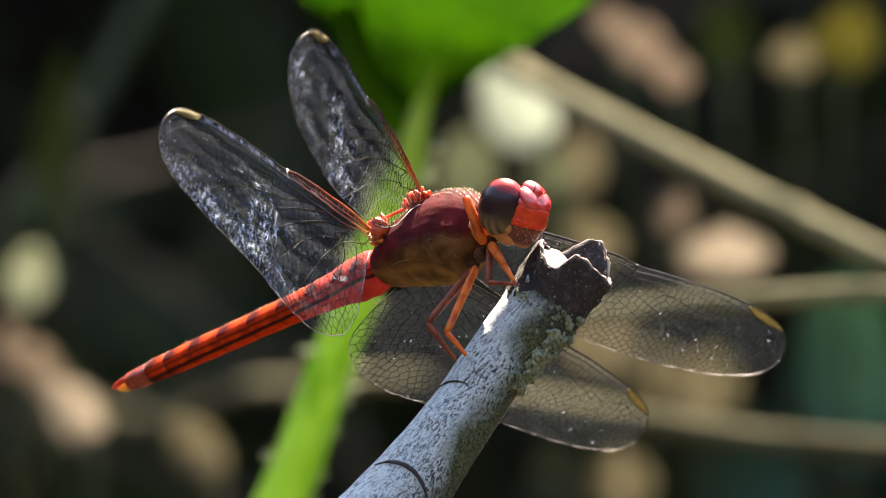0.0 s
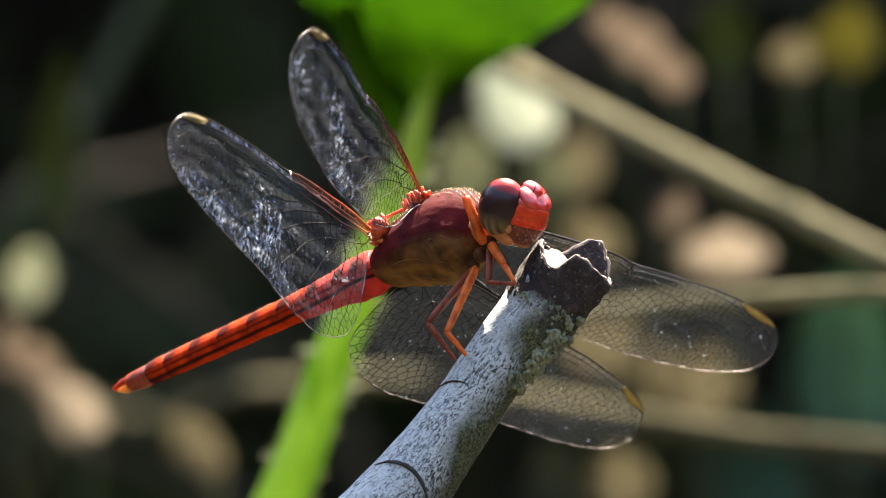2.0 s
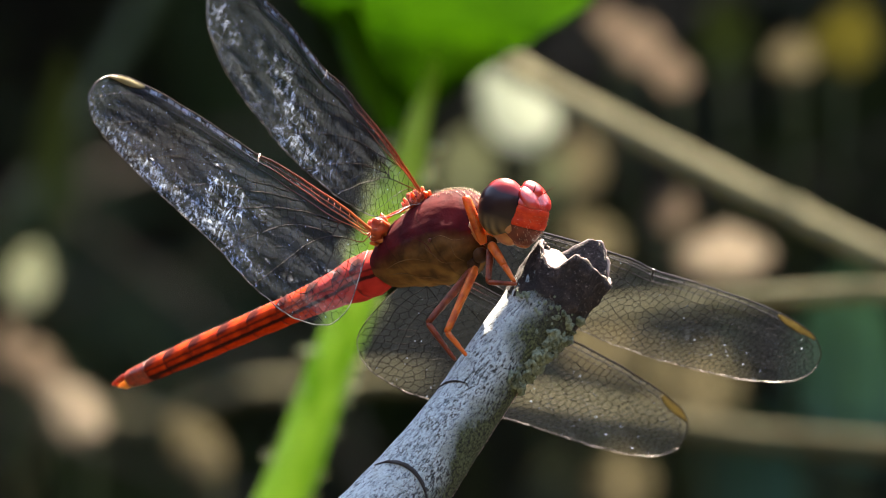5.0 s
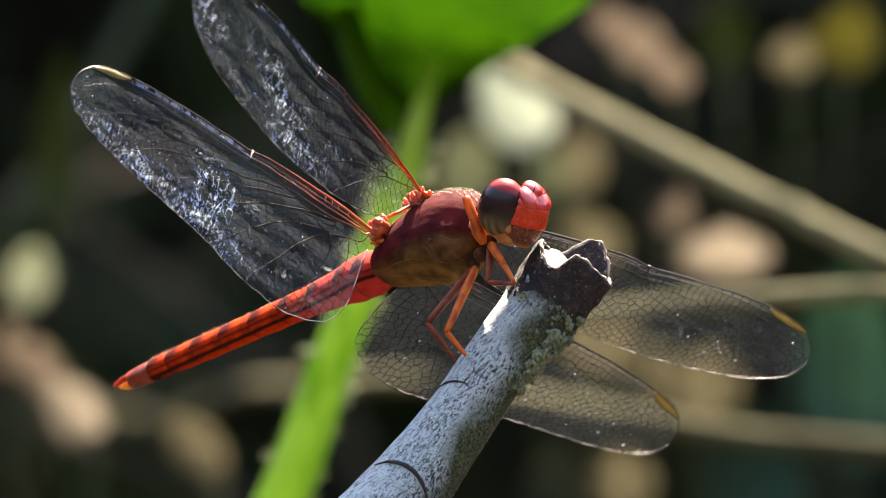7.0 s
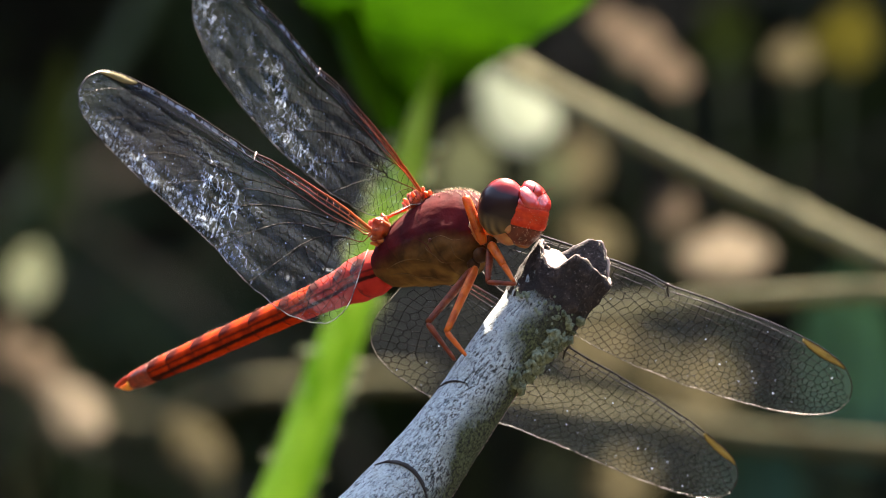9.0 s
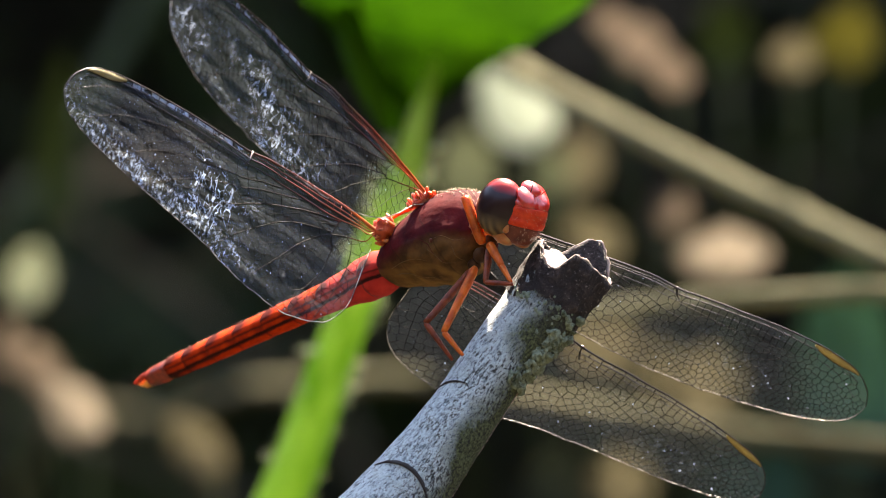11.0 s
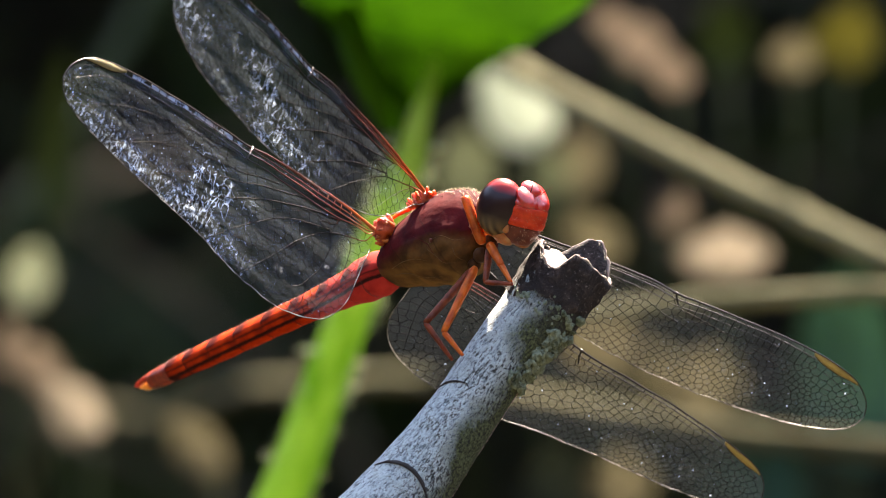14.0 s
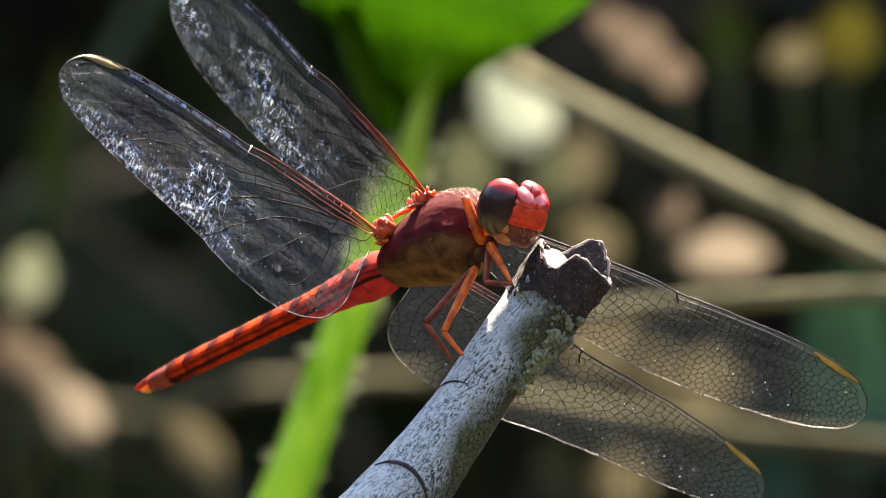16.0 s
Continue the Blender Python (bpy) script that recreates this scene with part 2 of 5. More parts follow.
    nrm = bumped(n, l, noise_of(n, l, stretched(1, 2.6, 0), 330, 5, 0.62), 1.0, 0.0016, b)
    tl = n.new("ShaderNodeBsdfTranslucent")
    l.new(nrm, tl.inputs["Normal"])
    tl.inputs["Color"].default_value = (0.62, 0.78, 0.98, 1)
    matt = n.new("ShaderNodeMixShader")
    matt.inputs[0].default_value = 0.5
    l.new(b.outputs[0], matt.inputs[1])
    l.new(tl.outputs[0], matt.inputs[2])

    def leaning(colour, amount):
        """The surface's normal, leaned by a colour: each crease and speck faces its own way."""
        away, add, unit = n.new("ShaderNodeVectorMath"), n.new("ShaderNodeVectorMath"), n.new("ShaderNodeVectorMath")
        away.operation, add.operation, unit.operation = "MULTIPLY_ADD", "ADD", "NORMALIZE"
        l.new(colour, away.inputs[0])
        away.inputs[1].default_value = (amount,) * 3
        away.inputs[2].default_value = (-amount / 2,) * 3
        l.new(away.outputs[0], add.inputs[0])
        l.new(nrm, add.inputs[1])
        l.new(add.outputs[0], unit.inputs[0])
        return unit.outputs[0]

    def gloss(normal, rough):
        g = n.new("ShaderNodeBsdfGlossy")
        g.inputs["Color"].default_value = (0.70, 0.84, 1.0, 1)
        g.inputs["Roughness"].default_value = rough
        l.new(normal, g.inputs["Normal"])
        return g.outputs[0]

    folds = n.new("ShaderNodeTexNoise")
    folds.inputs["Scale"].default_value, folds.inputs["Detail"].default_value = 420, 4
    l.new(v, folds.inputs["Vector"])
    glint, veil = n.new("ShaderNodeMixShader"), n.new("ShaderNodeMixShader")
    l.new(math_of(n, l, "GREATER_THAN", dot, 0.001), glint.inputs[0])
    l.new(gloss(leaning(folds.outputs["Color"], 7.0), 0.5), glint.inputs[1])
    l.new(gloss(leaning(cell.outputs["Color"], 3.0), 0.7), glint.inputs[2])
    veil.inputs[0].default_value = 0.4
    l.new(matt.outputs[0], veil.inputs[1])
    l.new(glint.outputs[0], veil.inputs[2])
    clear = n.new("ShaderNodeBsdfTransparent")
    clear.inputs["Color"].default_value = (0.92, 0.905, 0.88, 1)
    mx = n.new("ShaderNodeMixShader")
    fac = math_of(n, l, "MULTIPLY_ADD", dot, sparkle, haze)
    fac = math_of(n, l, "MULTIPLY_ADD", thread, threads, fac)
    fac = math_of(n, l, "MULTIPLY_ADD", math_of(n, l, "MULTIPLY", glare_grain, math_of(n, l, "MAXIMUM", margin, math_of(n, l, "MULTIPLY", nick_or_glare, 0.04))), milky_glare, fac)
    # glints are painted into the small cells behind the front edge too
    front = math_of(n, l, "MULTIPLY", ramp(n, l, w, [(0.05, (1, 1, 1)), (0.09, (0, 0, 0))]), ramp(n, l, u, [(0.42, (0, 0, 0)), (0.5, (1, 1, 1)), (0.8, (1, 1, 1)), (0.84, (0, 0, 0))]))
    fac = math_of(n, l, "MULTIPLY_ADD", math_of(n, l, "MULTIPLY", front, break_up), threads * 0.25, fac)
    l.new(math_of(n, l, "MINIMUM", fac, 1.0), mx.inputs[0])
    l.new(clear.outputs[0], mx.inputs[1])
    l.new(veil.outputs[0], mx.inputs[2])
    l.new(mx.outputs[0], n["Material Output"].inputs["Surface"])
    return m


M_VEIN = vein_material("wing_vein", 0.35, 0.45, 0.85)
M_NET = vein_material("wing_net", 0.9, 0.05, 3.2, 0.003)
# left wings: darker vein copies with their shade put into the colour
M_VEIN_DARK = vein_material("dark_wing_vein", 0.3, 0.5, 1.6, 0.006)
M_LONG_DARK = vein_material("dark_wing_long_vein", 0.6, 0.12, 2.4, 0.004)
M_LONG = vein_material("wing_long_vein", 0.6, 0.08, 1.5, 0.008)
M_EDGE = glint_edge("wing_rim")
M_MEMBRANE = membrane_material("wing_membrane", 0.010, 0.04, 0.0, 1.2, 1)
# right wings: more of the sun's glare painted into the film
M_GLARE = membrane_material("wrinkled_glare_membrane", 0.044, 2.0, 0.85, 3.0, 2)
M_SLIGHT_GLARE = membrane_material("slight_glare_membrane", 0.030, 1.6, 0.25, 3.0, 3)
M_STIGMA = blade_material("wing_stigma", (0.17, 0.145, 0.07), (0.34, 0.29, 0.15), 900, 0.4, 0.4)


def bark_material():
    m, n, l, b = material("lichened_bark")
    v = coords(n, l)
    x, y, z = axes_of(n, l, v)
    # grain runs along the leaning branch
    u = math_of(n, l, "ADD", math_of(n, l, "MULTIPLY", x, 0.60), math_of(n, l, "MULTIPLY", z, 0.80))
    w = math_of(n, l, "ADD", math_of(n, l, "MULTIPLY", x, 0.80), math_of(n, l, "MULTIPLY", z, -0.60))
    c = n.new("ShaderNodeCombineXYZ")
    l.new(w, c.inputs[0])
    l.new(y, c.inputs[1])
    l.new(math_of(n, l, "MULTIPLY", u, 0.30), c.inputs[2])
    grain = noise_of(n, l, c.outputs[0], 4600, 7, 0.78)
    fleck = noise_of(n, l, c.outputs[0], 6500, 4, 0.7)
    speck = noise_of(n, l, v, 5200, 3, 0.7)
    crust = noise_of(n, l, v, 1100, 4, 0.6)
    big = noise_of(n, l, v, 240, 4)
    pale = ramp(n, l, grain, [(0.37, (0.022, 0.028, 0.032)), (0.43, (0.34, 0.46, 0.52)), (0.51, (0.80, 0.94, 0.97))])
    # thin chalky crust in islands over the grain
    pale = mixed(n, l, math_of(n, l, "MULTIPLY", ramp(n, l, crust, [(0.52, (0, 0, 0)), (0.60, (1, 1, 1))]), 0.55), pale, (0.70, 0.84, 0.84))
    green = ramp(n, l, speck, [(0.38, (0.016, 0.024, 0.008)), (0.64, (0.16, 0.20, 0.085))])
    # algae on the lower flank, whose shade is put into the dark green too
    side = ramp(n, l, math_of(n, l, "ADD", math_of(n, l, "MULTIPLY", math_of(n, l, "ADD", w, math_of(n, l, "MULTIPLY", u, 0.04)), 150), math_of(n, l, "MULTIPLY_ADD", grain, 0.5, math_of(n, l, "SUBTRACT", big, 0.27))), [(0.34, (0, 0, 0)), (0.60, (1, 1, 1))])
    col = mixed(n, l, side, pale, green)
    pits = ramp(n, l, math_of(n, l, "ADD", math_of(n, l, "MULTIPLY", fleck, 0.75), math_of(n, l, "MULTIPLY", big, 0.33)), [(0.445, (1, 1, 1)), (0.465, (0, 0, 0))])
    dots = ramp(n, l, math_of(n, l, "ADD", math_of(n, l, "MULTIPLY", speck, 0.8), math_of(n, l, "MULTIPLY", big, 0.2)), [(0.385, (1, 1, 1)), (0.41, (0, 0, 0))])
    col = mixed(n, l, math_of(n, l, "MULTIPLY", math_of(n, l, "MAXIMUM", pits, dots), 0.92), col, (0.018, 0.018, 0.018))
    # brown-black tone that runs down from the torn tip, more on one flank
    tip_tone = ramp(n, l, math_of(n, l, "ADD", math_of(n, l, "MULTIPLY_ADD", u, 165, math_of(n, l, "MULTIPLY", w, 70)), math_of(n, l, "MULTIPLY_ADD", crust, 0.9, math_of(n, l, "MULTIPLY_ADD", grain, 0.5, 0.52))), [(0.30, (0, 0, 0)), (0.75, (1, 1, 1))])
    col = mixed(n, l, math_of(n, l, "MULTIPLY", tip_tone, 0.88), col, (0.030, 0.026, 0.024))
    l.new(col, b.inputs["Base Color"])
    b.inputs["Roughness"].default_value = 0.85
    bumped(n, l, math_of(n, l, "ADD", math_of(n, l, "ADD", grain, speck), math_of(n, l, "MULTIPLY", crust, 1.5)), 1.0, 0.0005, b)
    return m


def torn_material():
    """Dark torn bark, gritty, with pale crumbs; shade is put into its dark colour."""
    m, n, l, b = material("torn_bark")
    v = coords(n, l)
    f = noise_of(n, l, v, 1100, 7, 0.72)
    col = ramp(n, l, f, [(0.34, (0.006, 0.0045, 0.0045)), (0.52, (0.026, 0.018, 0.018)), (0.68, (0.085, 0.060, 0.056))])
    crumb = ramp(n, l, noise_of(n, l, v, 4200, 3, 0.7), [(0.62, (0, 0, 0)), (0.68, (1, 1, 1))])
    l.new(mixed(n, l, math_of(n, l, "MULTIPLY", crumb, 0.7), col, (0.30, 0.26, 0.25)), b.inputs["Base Color"])
    b.inputs["Roughness"].default_value = 0.8
    bumped(n, l, f, 1.0, 0.0009, b)
    return m


def plain_noise_material(name, dark, light, scale, rough=0.85, relief=0.6, depth=0.0003):
    m, n, l, b = material(name)
    v = coords(n, l)
    f = noise_of(n, l, v, scale, 6, 0.62)
    g = noise_of(n, l, v, scale * 0.2, 3)
    l.new(ramp(n, l, math_of(n, l, "ADD", math_of(n, l, "MULTIPLY", f, 0.6), math_of(n, l, "MULTIPLY", g, 0.4)), [(0.35, dark), (0.65, light)]), b.inputs["Base Color"])
    b.inputs["Roughness"].default_value = rough
    bumped(n, l, f, relief, depth, b)
    return m


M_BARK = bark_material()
M_TORN = torn_material()
M_WOOD = plain_noise_material("exposed_wood", (0.28, 0.24, 0.22), (0.70, 0.66, 0.62), 1300, 0.85, 0.9, 0.0008)
M_RIM = plain_noise_material("bark_edge", (0.16, 0.10, 0.09), (0.46, 0.36, 0.31), 1500)
M_LICHEN = plain_noise_material("lichen", (0.035, 0.055, 0.028), (0.36, 0.44, 0.32), 3200, 0.85, 0.9, 0.0005)
M_CRACK = plain_noise_material("dark_ring", (0.012, 0.011, 0.012), (0.04, 0.035, 0.035), 900)
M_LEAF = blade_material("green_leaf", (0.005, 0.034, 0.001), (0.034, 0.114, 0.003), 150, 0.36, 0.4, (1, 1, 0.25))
M_STEM = blade_material("green_stem", (0.11, 0.30, 0.012), (0.60, 0.82, 0.20), 420, 0.35, 0.4, (1, 1, 0.04))
M_FUZZ = blade_material("pale_bristle", (0.40, 0.46, 0.28), (0.70, 0.76, 0.55), 900, 0.3, 0.4)
# brighter copy of the leaf green that holds the light on the fold
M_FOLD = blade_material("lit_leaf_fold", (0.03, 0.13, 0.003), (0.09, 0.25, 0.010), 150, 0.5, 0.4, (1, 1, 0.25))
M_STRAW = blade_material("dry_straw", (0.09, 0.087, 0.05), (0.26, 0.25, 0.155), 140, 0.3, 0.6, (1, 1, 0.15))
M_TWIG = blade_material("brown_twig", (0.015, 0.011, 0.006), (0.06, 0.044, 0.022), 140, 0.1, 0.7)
# near-black copy of the twig brown, with the shade put into it
M_TWIG_SHADED = blade_material("shaded_twig", (0.004, 0.0035, 0.002), (0.013, 0.011, 0.006), 140, 0.1, 0.9)
M_BROWN = blade_material("darker_straw", (0.046, 0.044, 0.023), (0.11, 0.103, 0.06), 140, 0.1, 0.7)
for dry in (M_STRAW, M_BROWN):
    dry.node_tree.nodes["Principled BSDF"].inputs["Specular IOR Level"].default_value = 0.02
    dry.node_tree.nodes["Principled BSDF"].inputs["Roughness"].default_value = 0.9
M_TEAL = blade_material("blue_green_leaf", (0.023, 0.068, 0.040), (0.045, 0.115, 0.07), 40, 0.15, 0.5)
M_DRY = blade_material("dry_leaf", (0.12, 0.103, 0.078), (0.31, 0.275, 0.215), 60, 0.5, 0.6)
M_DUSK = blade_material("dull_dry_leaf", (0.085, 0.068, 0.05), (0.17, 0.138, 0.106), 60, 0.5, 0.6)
# lighter leaf colour that holds the sun's gleam on one leaf
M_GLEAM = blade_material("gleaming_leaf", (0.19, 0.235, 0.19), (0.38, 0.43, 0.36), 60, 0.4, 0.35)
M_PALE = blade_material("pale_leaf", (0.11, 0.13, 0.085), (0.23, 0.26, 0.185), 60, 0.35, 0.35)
# darker copy of the dead-leaf colour, with half shade put into it
M_LEAF_DIM = blade_material("dim_dead_leaf", (0.045, 0.042, 0.023), (0.13, 0.118, 0.075), 60, 0.5, 0.6)
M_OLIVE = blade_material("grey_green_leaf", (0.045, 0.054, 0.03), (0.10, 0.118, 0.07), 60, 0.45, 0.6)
M_YELLOW = blade_material("yellowing_leaf", (0.035, 0.034, 0.006), (0.085, 0.08, 0.014), 60, 0.4, 0.5)
# near-black leaf, litter and bank colours: the undergrowth's shade is put into them
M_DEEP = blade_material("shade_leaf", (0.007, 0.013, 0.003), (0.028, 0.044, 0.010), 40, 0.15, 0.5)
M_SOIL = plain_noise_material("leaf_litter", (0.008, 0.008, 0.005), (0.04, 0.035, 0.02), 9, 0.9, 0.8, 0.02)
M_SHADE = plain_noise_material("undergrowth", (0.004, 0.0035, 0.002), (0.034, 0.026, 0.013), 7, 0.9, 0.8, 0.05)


# ---------------------------------------------------------------- mesh helpers
def spot(p):
    """A place in the scene from millimetres off the perch's middle."""
    return Vector(p) * MM + CENTRE


def finish(name, bm, mat, smooth=True):
    bmesh.ops.recalc_face_normals(bm, faces=bm.faces)
    me = bpy.data.meshes.new(name)
    bm.to_mesh(me)
    bm.free()
    for k in (mat if isinstance(mat, (list, tuple)) else [mat]):
        me.materials.append(k)
    me.polygons.foreach_set("use_smooth", [smooth] * len(me.polygons))
    return me


def thing(name, bm, mat, label, category, m=None, group="", kind="", smooth=True):
    ob = tagged(new(name, finish(name, bm, mat, smooth)), label, category, group, kind)
    ob.matrix_world = m or Matrix()
    return ob


def part(name, bm, mat, parent, label="", m=None, kind="", smooth=True):
    ob = new(name, finish(name, bm, mat, smooth))
    ob.parent = parent
    if m is not None:
        ob.matrix_basis = m
    return tagged(ob, label, "", "", kind)


def curve(points, steps=8):
    """A smooth line through the points, with no overshoot where their spacing changes."""
    p = [Vector(q) for q in points]
    p = [p[0] * 2 - p[1]] + p + [p[-1] * 2 - p[-2]]
    out = []
    for i in range(1, len(p) - 2):
        q = p[i - 1:i + 3]
        t = [0.0]
        for a, b in zip(q, q[1:]):
            t.append(t[-1] + max((b - a).length, 1e-9) ** 0.5)
        for k in range(steps):
            u = t[1] + (t[2] - t[1]) * k / steps
            mix = lambda a, b, ta, tb: a * ((tb - u) / (tb - ta)) + b * ((u - ta) / (tb - ta))
            a1, a2, a3 = mix(q[0], q[1], t[0], t[1]), mix(q[1], q[2], t[1], t[2]), mix(q[2], q[3], t[2], t[3])
            b1, b2 = mix(a1, a2, t[0], t[2]), mix(a2, a3, t[1], t[3])
            out.append(mix(b1, b2, t[1], t[2]))
    out.append(p[-2])
    return out


def rings(bm, loops, cap=True):
    """Bridge closed loops of equal length; returns the vertex rings."""
    vs = [[bm.verts.new(p) for p in lp] for lp in loops]
    for a, b in zip(vs, vs[1:]):
        for i in range(len(a)):
            j = (i + 1) % len(a)
            bm.faces.new((a[i], a[j], b[j], b[i]))
    if cap:
        for e in (vs[0], vs[-1]):
            bm.faces.new(e)
    return vs


def tube(bm, pts, radii, seg=8, flat=1.0, rough=0.0, cap=True):
    """A tube along pts; radii: one number each or a start and an end."""
    pts = [Vector(p) for p in pts]
    if len(radii) != len(pts):
        radii = list(np.interp(np.linspace(0, 1, len(pts)), np.linspace(0, 1, len(radii)), radii))
    loops, side = [], None
    for i, p in enumerate(pts):
        way = (pts[min(i + 1, len(pts) - 1)] - pts[max(i - 1, 0)]).normalized()
        if side is None:
            side = way.orthogonal().normalized()
        side = (side - way * side.dot(way)).normalized()
        up = way.cross(side)
        lp = []
        for k in range(seg):
            a = 2 * math.pi * k / seg
            r = radii[i]
            if rough:
                r *= 1 + rough * noise.noise(p * (0.6 / max(radii[i], 1e-9)) + Vector((math.cos(a), math.sin(a), 0)) * 1.3)
            lp.append(p + (side * math.cos(a) + up * math.sin(a) * flat) * r)
        loops.append(lp)
    return rings(bm, loops, cap)


def ball(bm, centre, size, turn=None, seg=20, rows=14, power=1.0):
    """An ellipsoid, squared a little by power < 1."""
    t = turn or Matrix.Identity(3)
    loops = []
    for i in range(1, rows):
        b = math.pi * i / rows
        lp = []
        for k in range(seg):
            a = 2 * math.pi * k / seg
            q = [math.sin(b) * math.cos(a), math.sin(b) * math.sin(a), math.cos(b)]
            q = [math.copysign(abs(c) ** power, c) for c in q]
            lp.append(Vector(centre) + t @ Vector((q[0] * size[0], q[1] * size[1], q[2] * size[2])))
        loops.append(lp)
    return rings(bm, loops)


# ---------------------------------------------------------------- setting
def ground():
    bm = bmesh.new()
    n, half = 40, 300.0
    ks = [math.copysign(abs(t) ** 3, t) * half for t in np.linspace(-1, 1, n)]
    g = [[bm.verts.new((x, y, 0.03 * noise.noise(Vector((x * 2, y * 2, 0))) if abs(x) < 8 and abs(y) < 8 else 0)) for x in ks] for y in ks]
    for i in range(n - 1):
        for j in range(n - 1):
            bm.faces.new((g[i][j], g[i][j + 1], g[i + 1][j + 1], g[i + 1][j]))
    thing("ground", bm, M_SOIL, "dark leaf litter under the plants", "ground", kind="structure")


def backdrop():
    """Bank of undergrowth in a ring; unseen sides and front added to block skylight."""
    bm = bmesh.new()
    cols, rws = 120, 22
    g = []
    for i in range(rws):
        v = i / (rws - 1)
        row = []
        for j in range(cols):
            a = 2 * math.pi * j / cols
            c = Vector((math.cos(a), math.sin(a), 0))
            p = c * (2.35 + 0.25 * v) + Vector((0, -0.1, -0.1 + 1.9 * v))
            p += c * (0.25 * noise.noise(p * 2.2) + 0.1 * noise.noise(p * 7))
            p.z += 0.25 * noise.noise(p * 1.6 + Vector((5, 0, 0))) * v
            row.append(bm.verts.new(p))
        g.append(row)
    for i in range(rws - 1):
        for j in range(cols):
            k = (j + 1) % cols
            bm.faces.new((g[i][j], g[i][k], g[i + 1][k], g[i + 1][j]))
    thing("backdrop", bm, M_SHADE, "dark ring bank of undergrowth, shade in its colour, unseen sides added", "undergrowth", kind="structure")


def leaf_mass(name, count, box, sizes, mat, label, seed):
    """Many small pointed leaves filling a box, all in one."""
    rnd = random.Random(seed)
    bm = bmesh.new()
    for _ in range(count):
        c = Vector([rnd.uniform(a, b) for a, b in box])
        size = rnd.uniform(*sizes)
        t = Euler((rnd.uniform(-1.2, 1.2), rnd.uniform(-1.2, 1.2), rnd.uniform(0, 6.28))).to_matrix()
        prev = None
        for s, w in ((-1, 0.04), (-0.4, 0.42), (0.2, 0.45), (0.7, 0.25), (1, 0.02)):
            row = [bm.verts.new(c + t @ Vector((s, k * w, 0.12 * abs(k) - 0.2 * s * s)) * size) for k in (-1, 0, 1)]
            if prev:
                for a in (0, 1):
                    bm.faces.new((prev[a], prev[a + 1], row[a + 1], row[a]))
            prev = row
    thing(name, bm, mat, label, "undergrowth", kind="stuff")


def thicket():
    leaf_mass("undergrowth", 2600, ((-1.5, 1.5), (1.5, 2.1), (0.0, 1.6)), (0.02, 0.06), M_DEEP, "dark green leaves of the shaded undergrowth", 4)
    # unseen foliage added over the bank only to shade what stands below
    leaf_mass("foliage", 2300, ((-1.5, 1.5), (1.68, 2.9), (1.75, 2.2)), (0.04, 0.075), M_DEEP, "unseen dark green foliage added over the bank for shade", 6)


def dry_grass():
    """Fallen straws, twigs and grass blades tangled before the bank."""
    rnd = random.Random(15)
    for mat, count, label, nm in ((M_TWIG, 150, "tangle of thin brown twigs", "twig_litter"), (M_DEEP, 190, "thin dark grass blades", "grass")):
        bm = bmesh.new()
        for _ in range(count):
            y = rnd.uniform(0.75, 1.7)
            c = Vector((rnd.uniform(-0.16, 0.16) * (1 + y), y, HEIGHT + rnd.uniform(-0.1, 0.1) * (1 + y)))
            d = Vector((rnd.gauss(0, 1), rnd.gauss(0, 0.5), rnd.gauss(0, 0.45 if nm != "grass" else 1.6))).normalized()
            h = rnd.uniform(0.03, 0.12)
            k = Vector((rnd.gauss(0, 0.2), rnd.gauss(0, 0.2), rnd.gauss(0, 0.2))) * h
            r = rnd.uniform(0.0008, 0.0022)
            tube(bm, curve([c - d * h, c + k, c + d * h], 4), [r * 0.6, r, r * 0.5], 5, 0.5)
        thing(nm, bm, mat, label, "undergrowth", kind="stuff")


ground()
dry_grass()
backdrop()
thicket()

# ---------------------------------------------------------------- the perch
AXIS = (
    ((9.42, -4.2, -0.98), 2.85), ((8.40, -4.3, -2.41), 2.88), ((6.83, -4.6, -4.63), 2.80), ((5.50, -5.05, -6.20), 2.60), ((4.20, -5.5, -7.75), 2.46),
    ((1.68, -6.3, -11.50), 2.46), ((-2.20, -7.4, -16.80), 2.98), ((-6.10, -8.8, -21.40), 3.60))


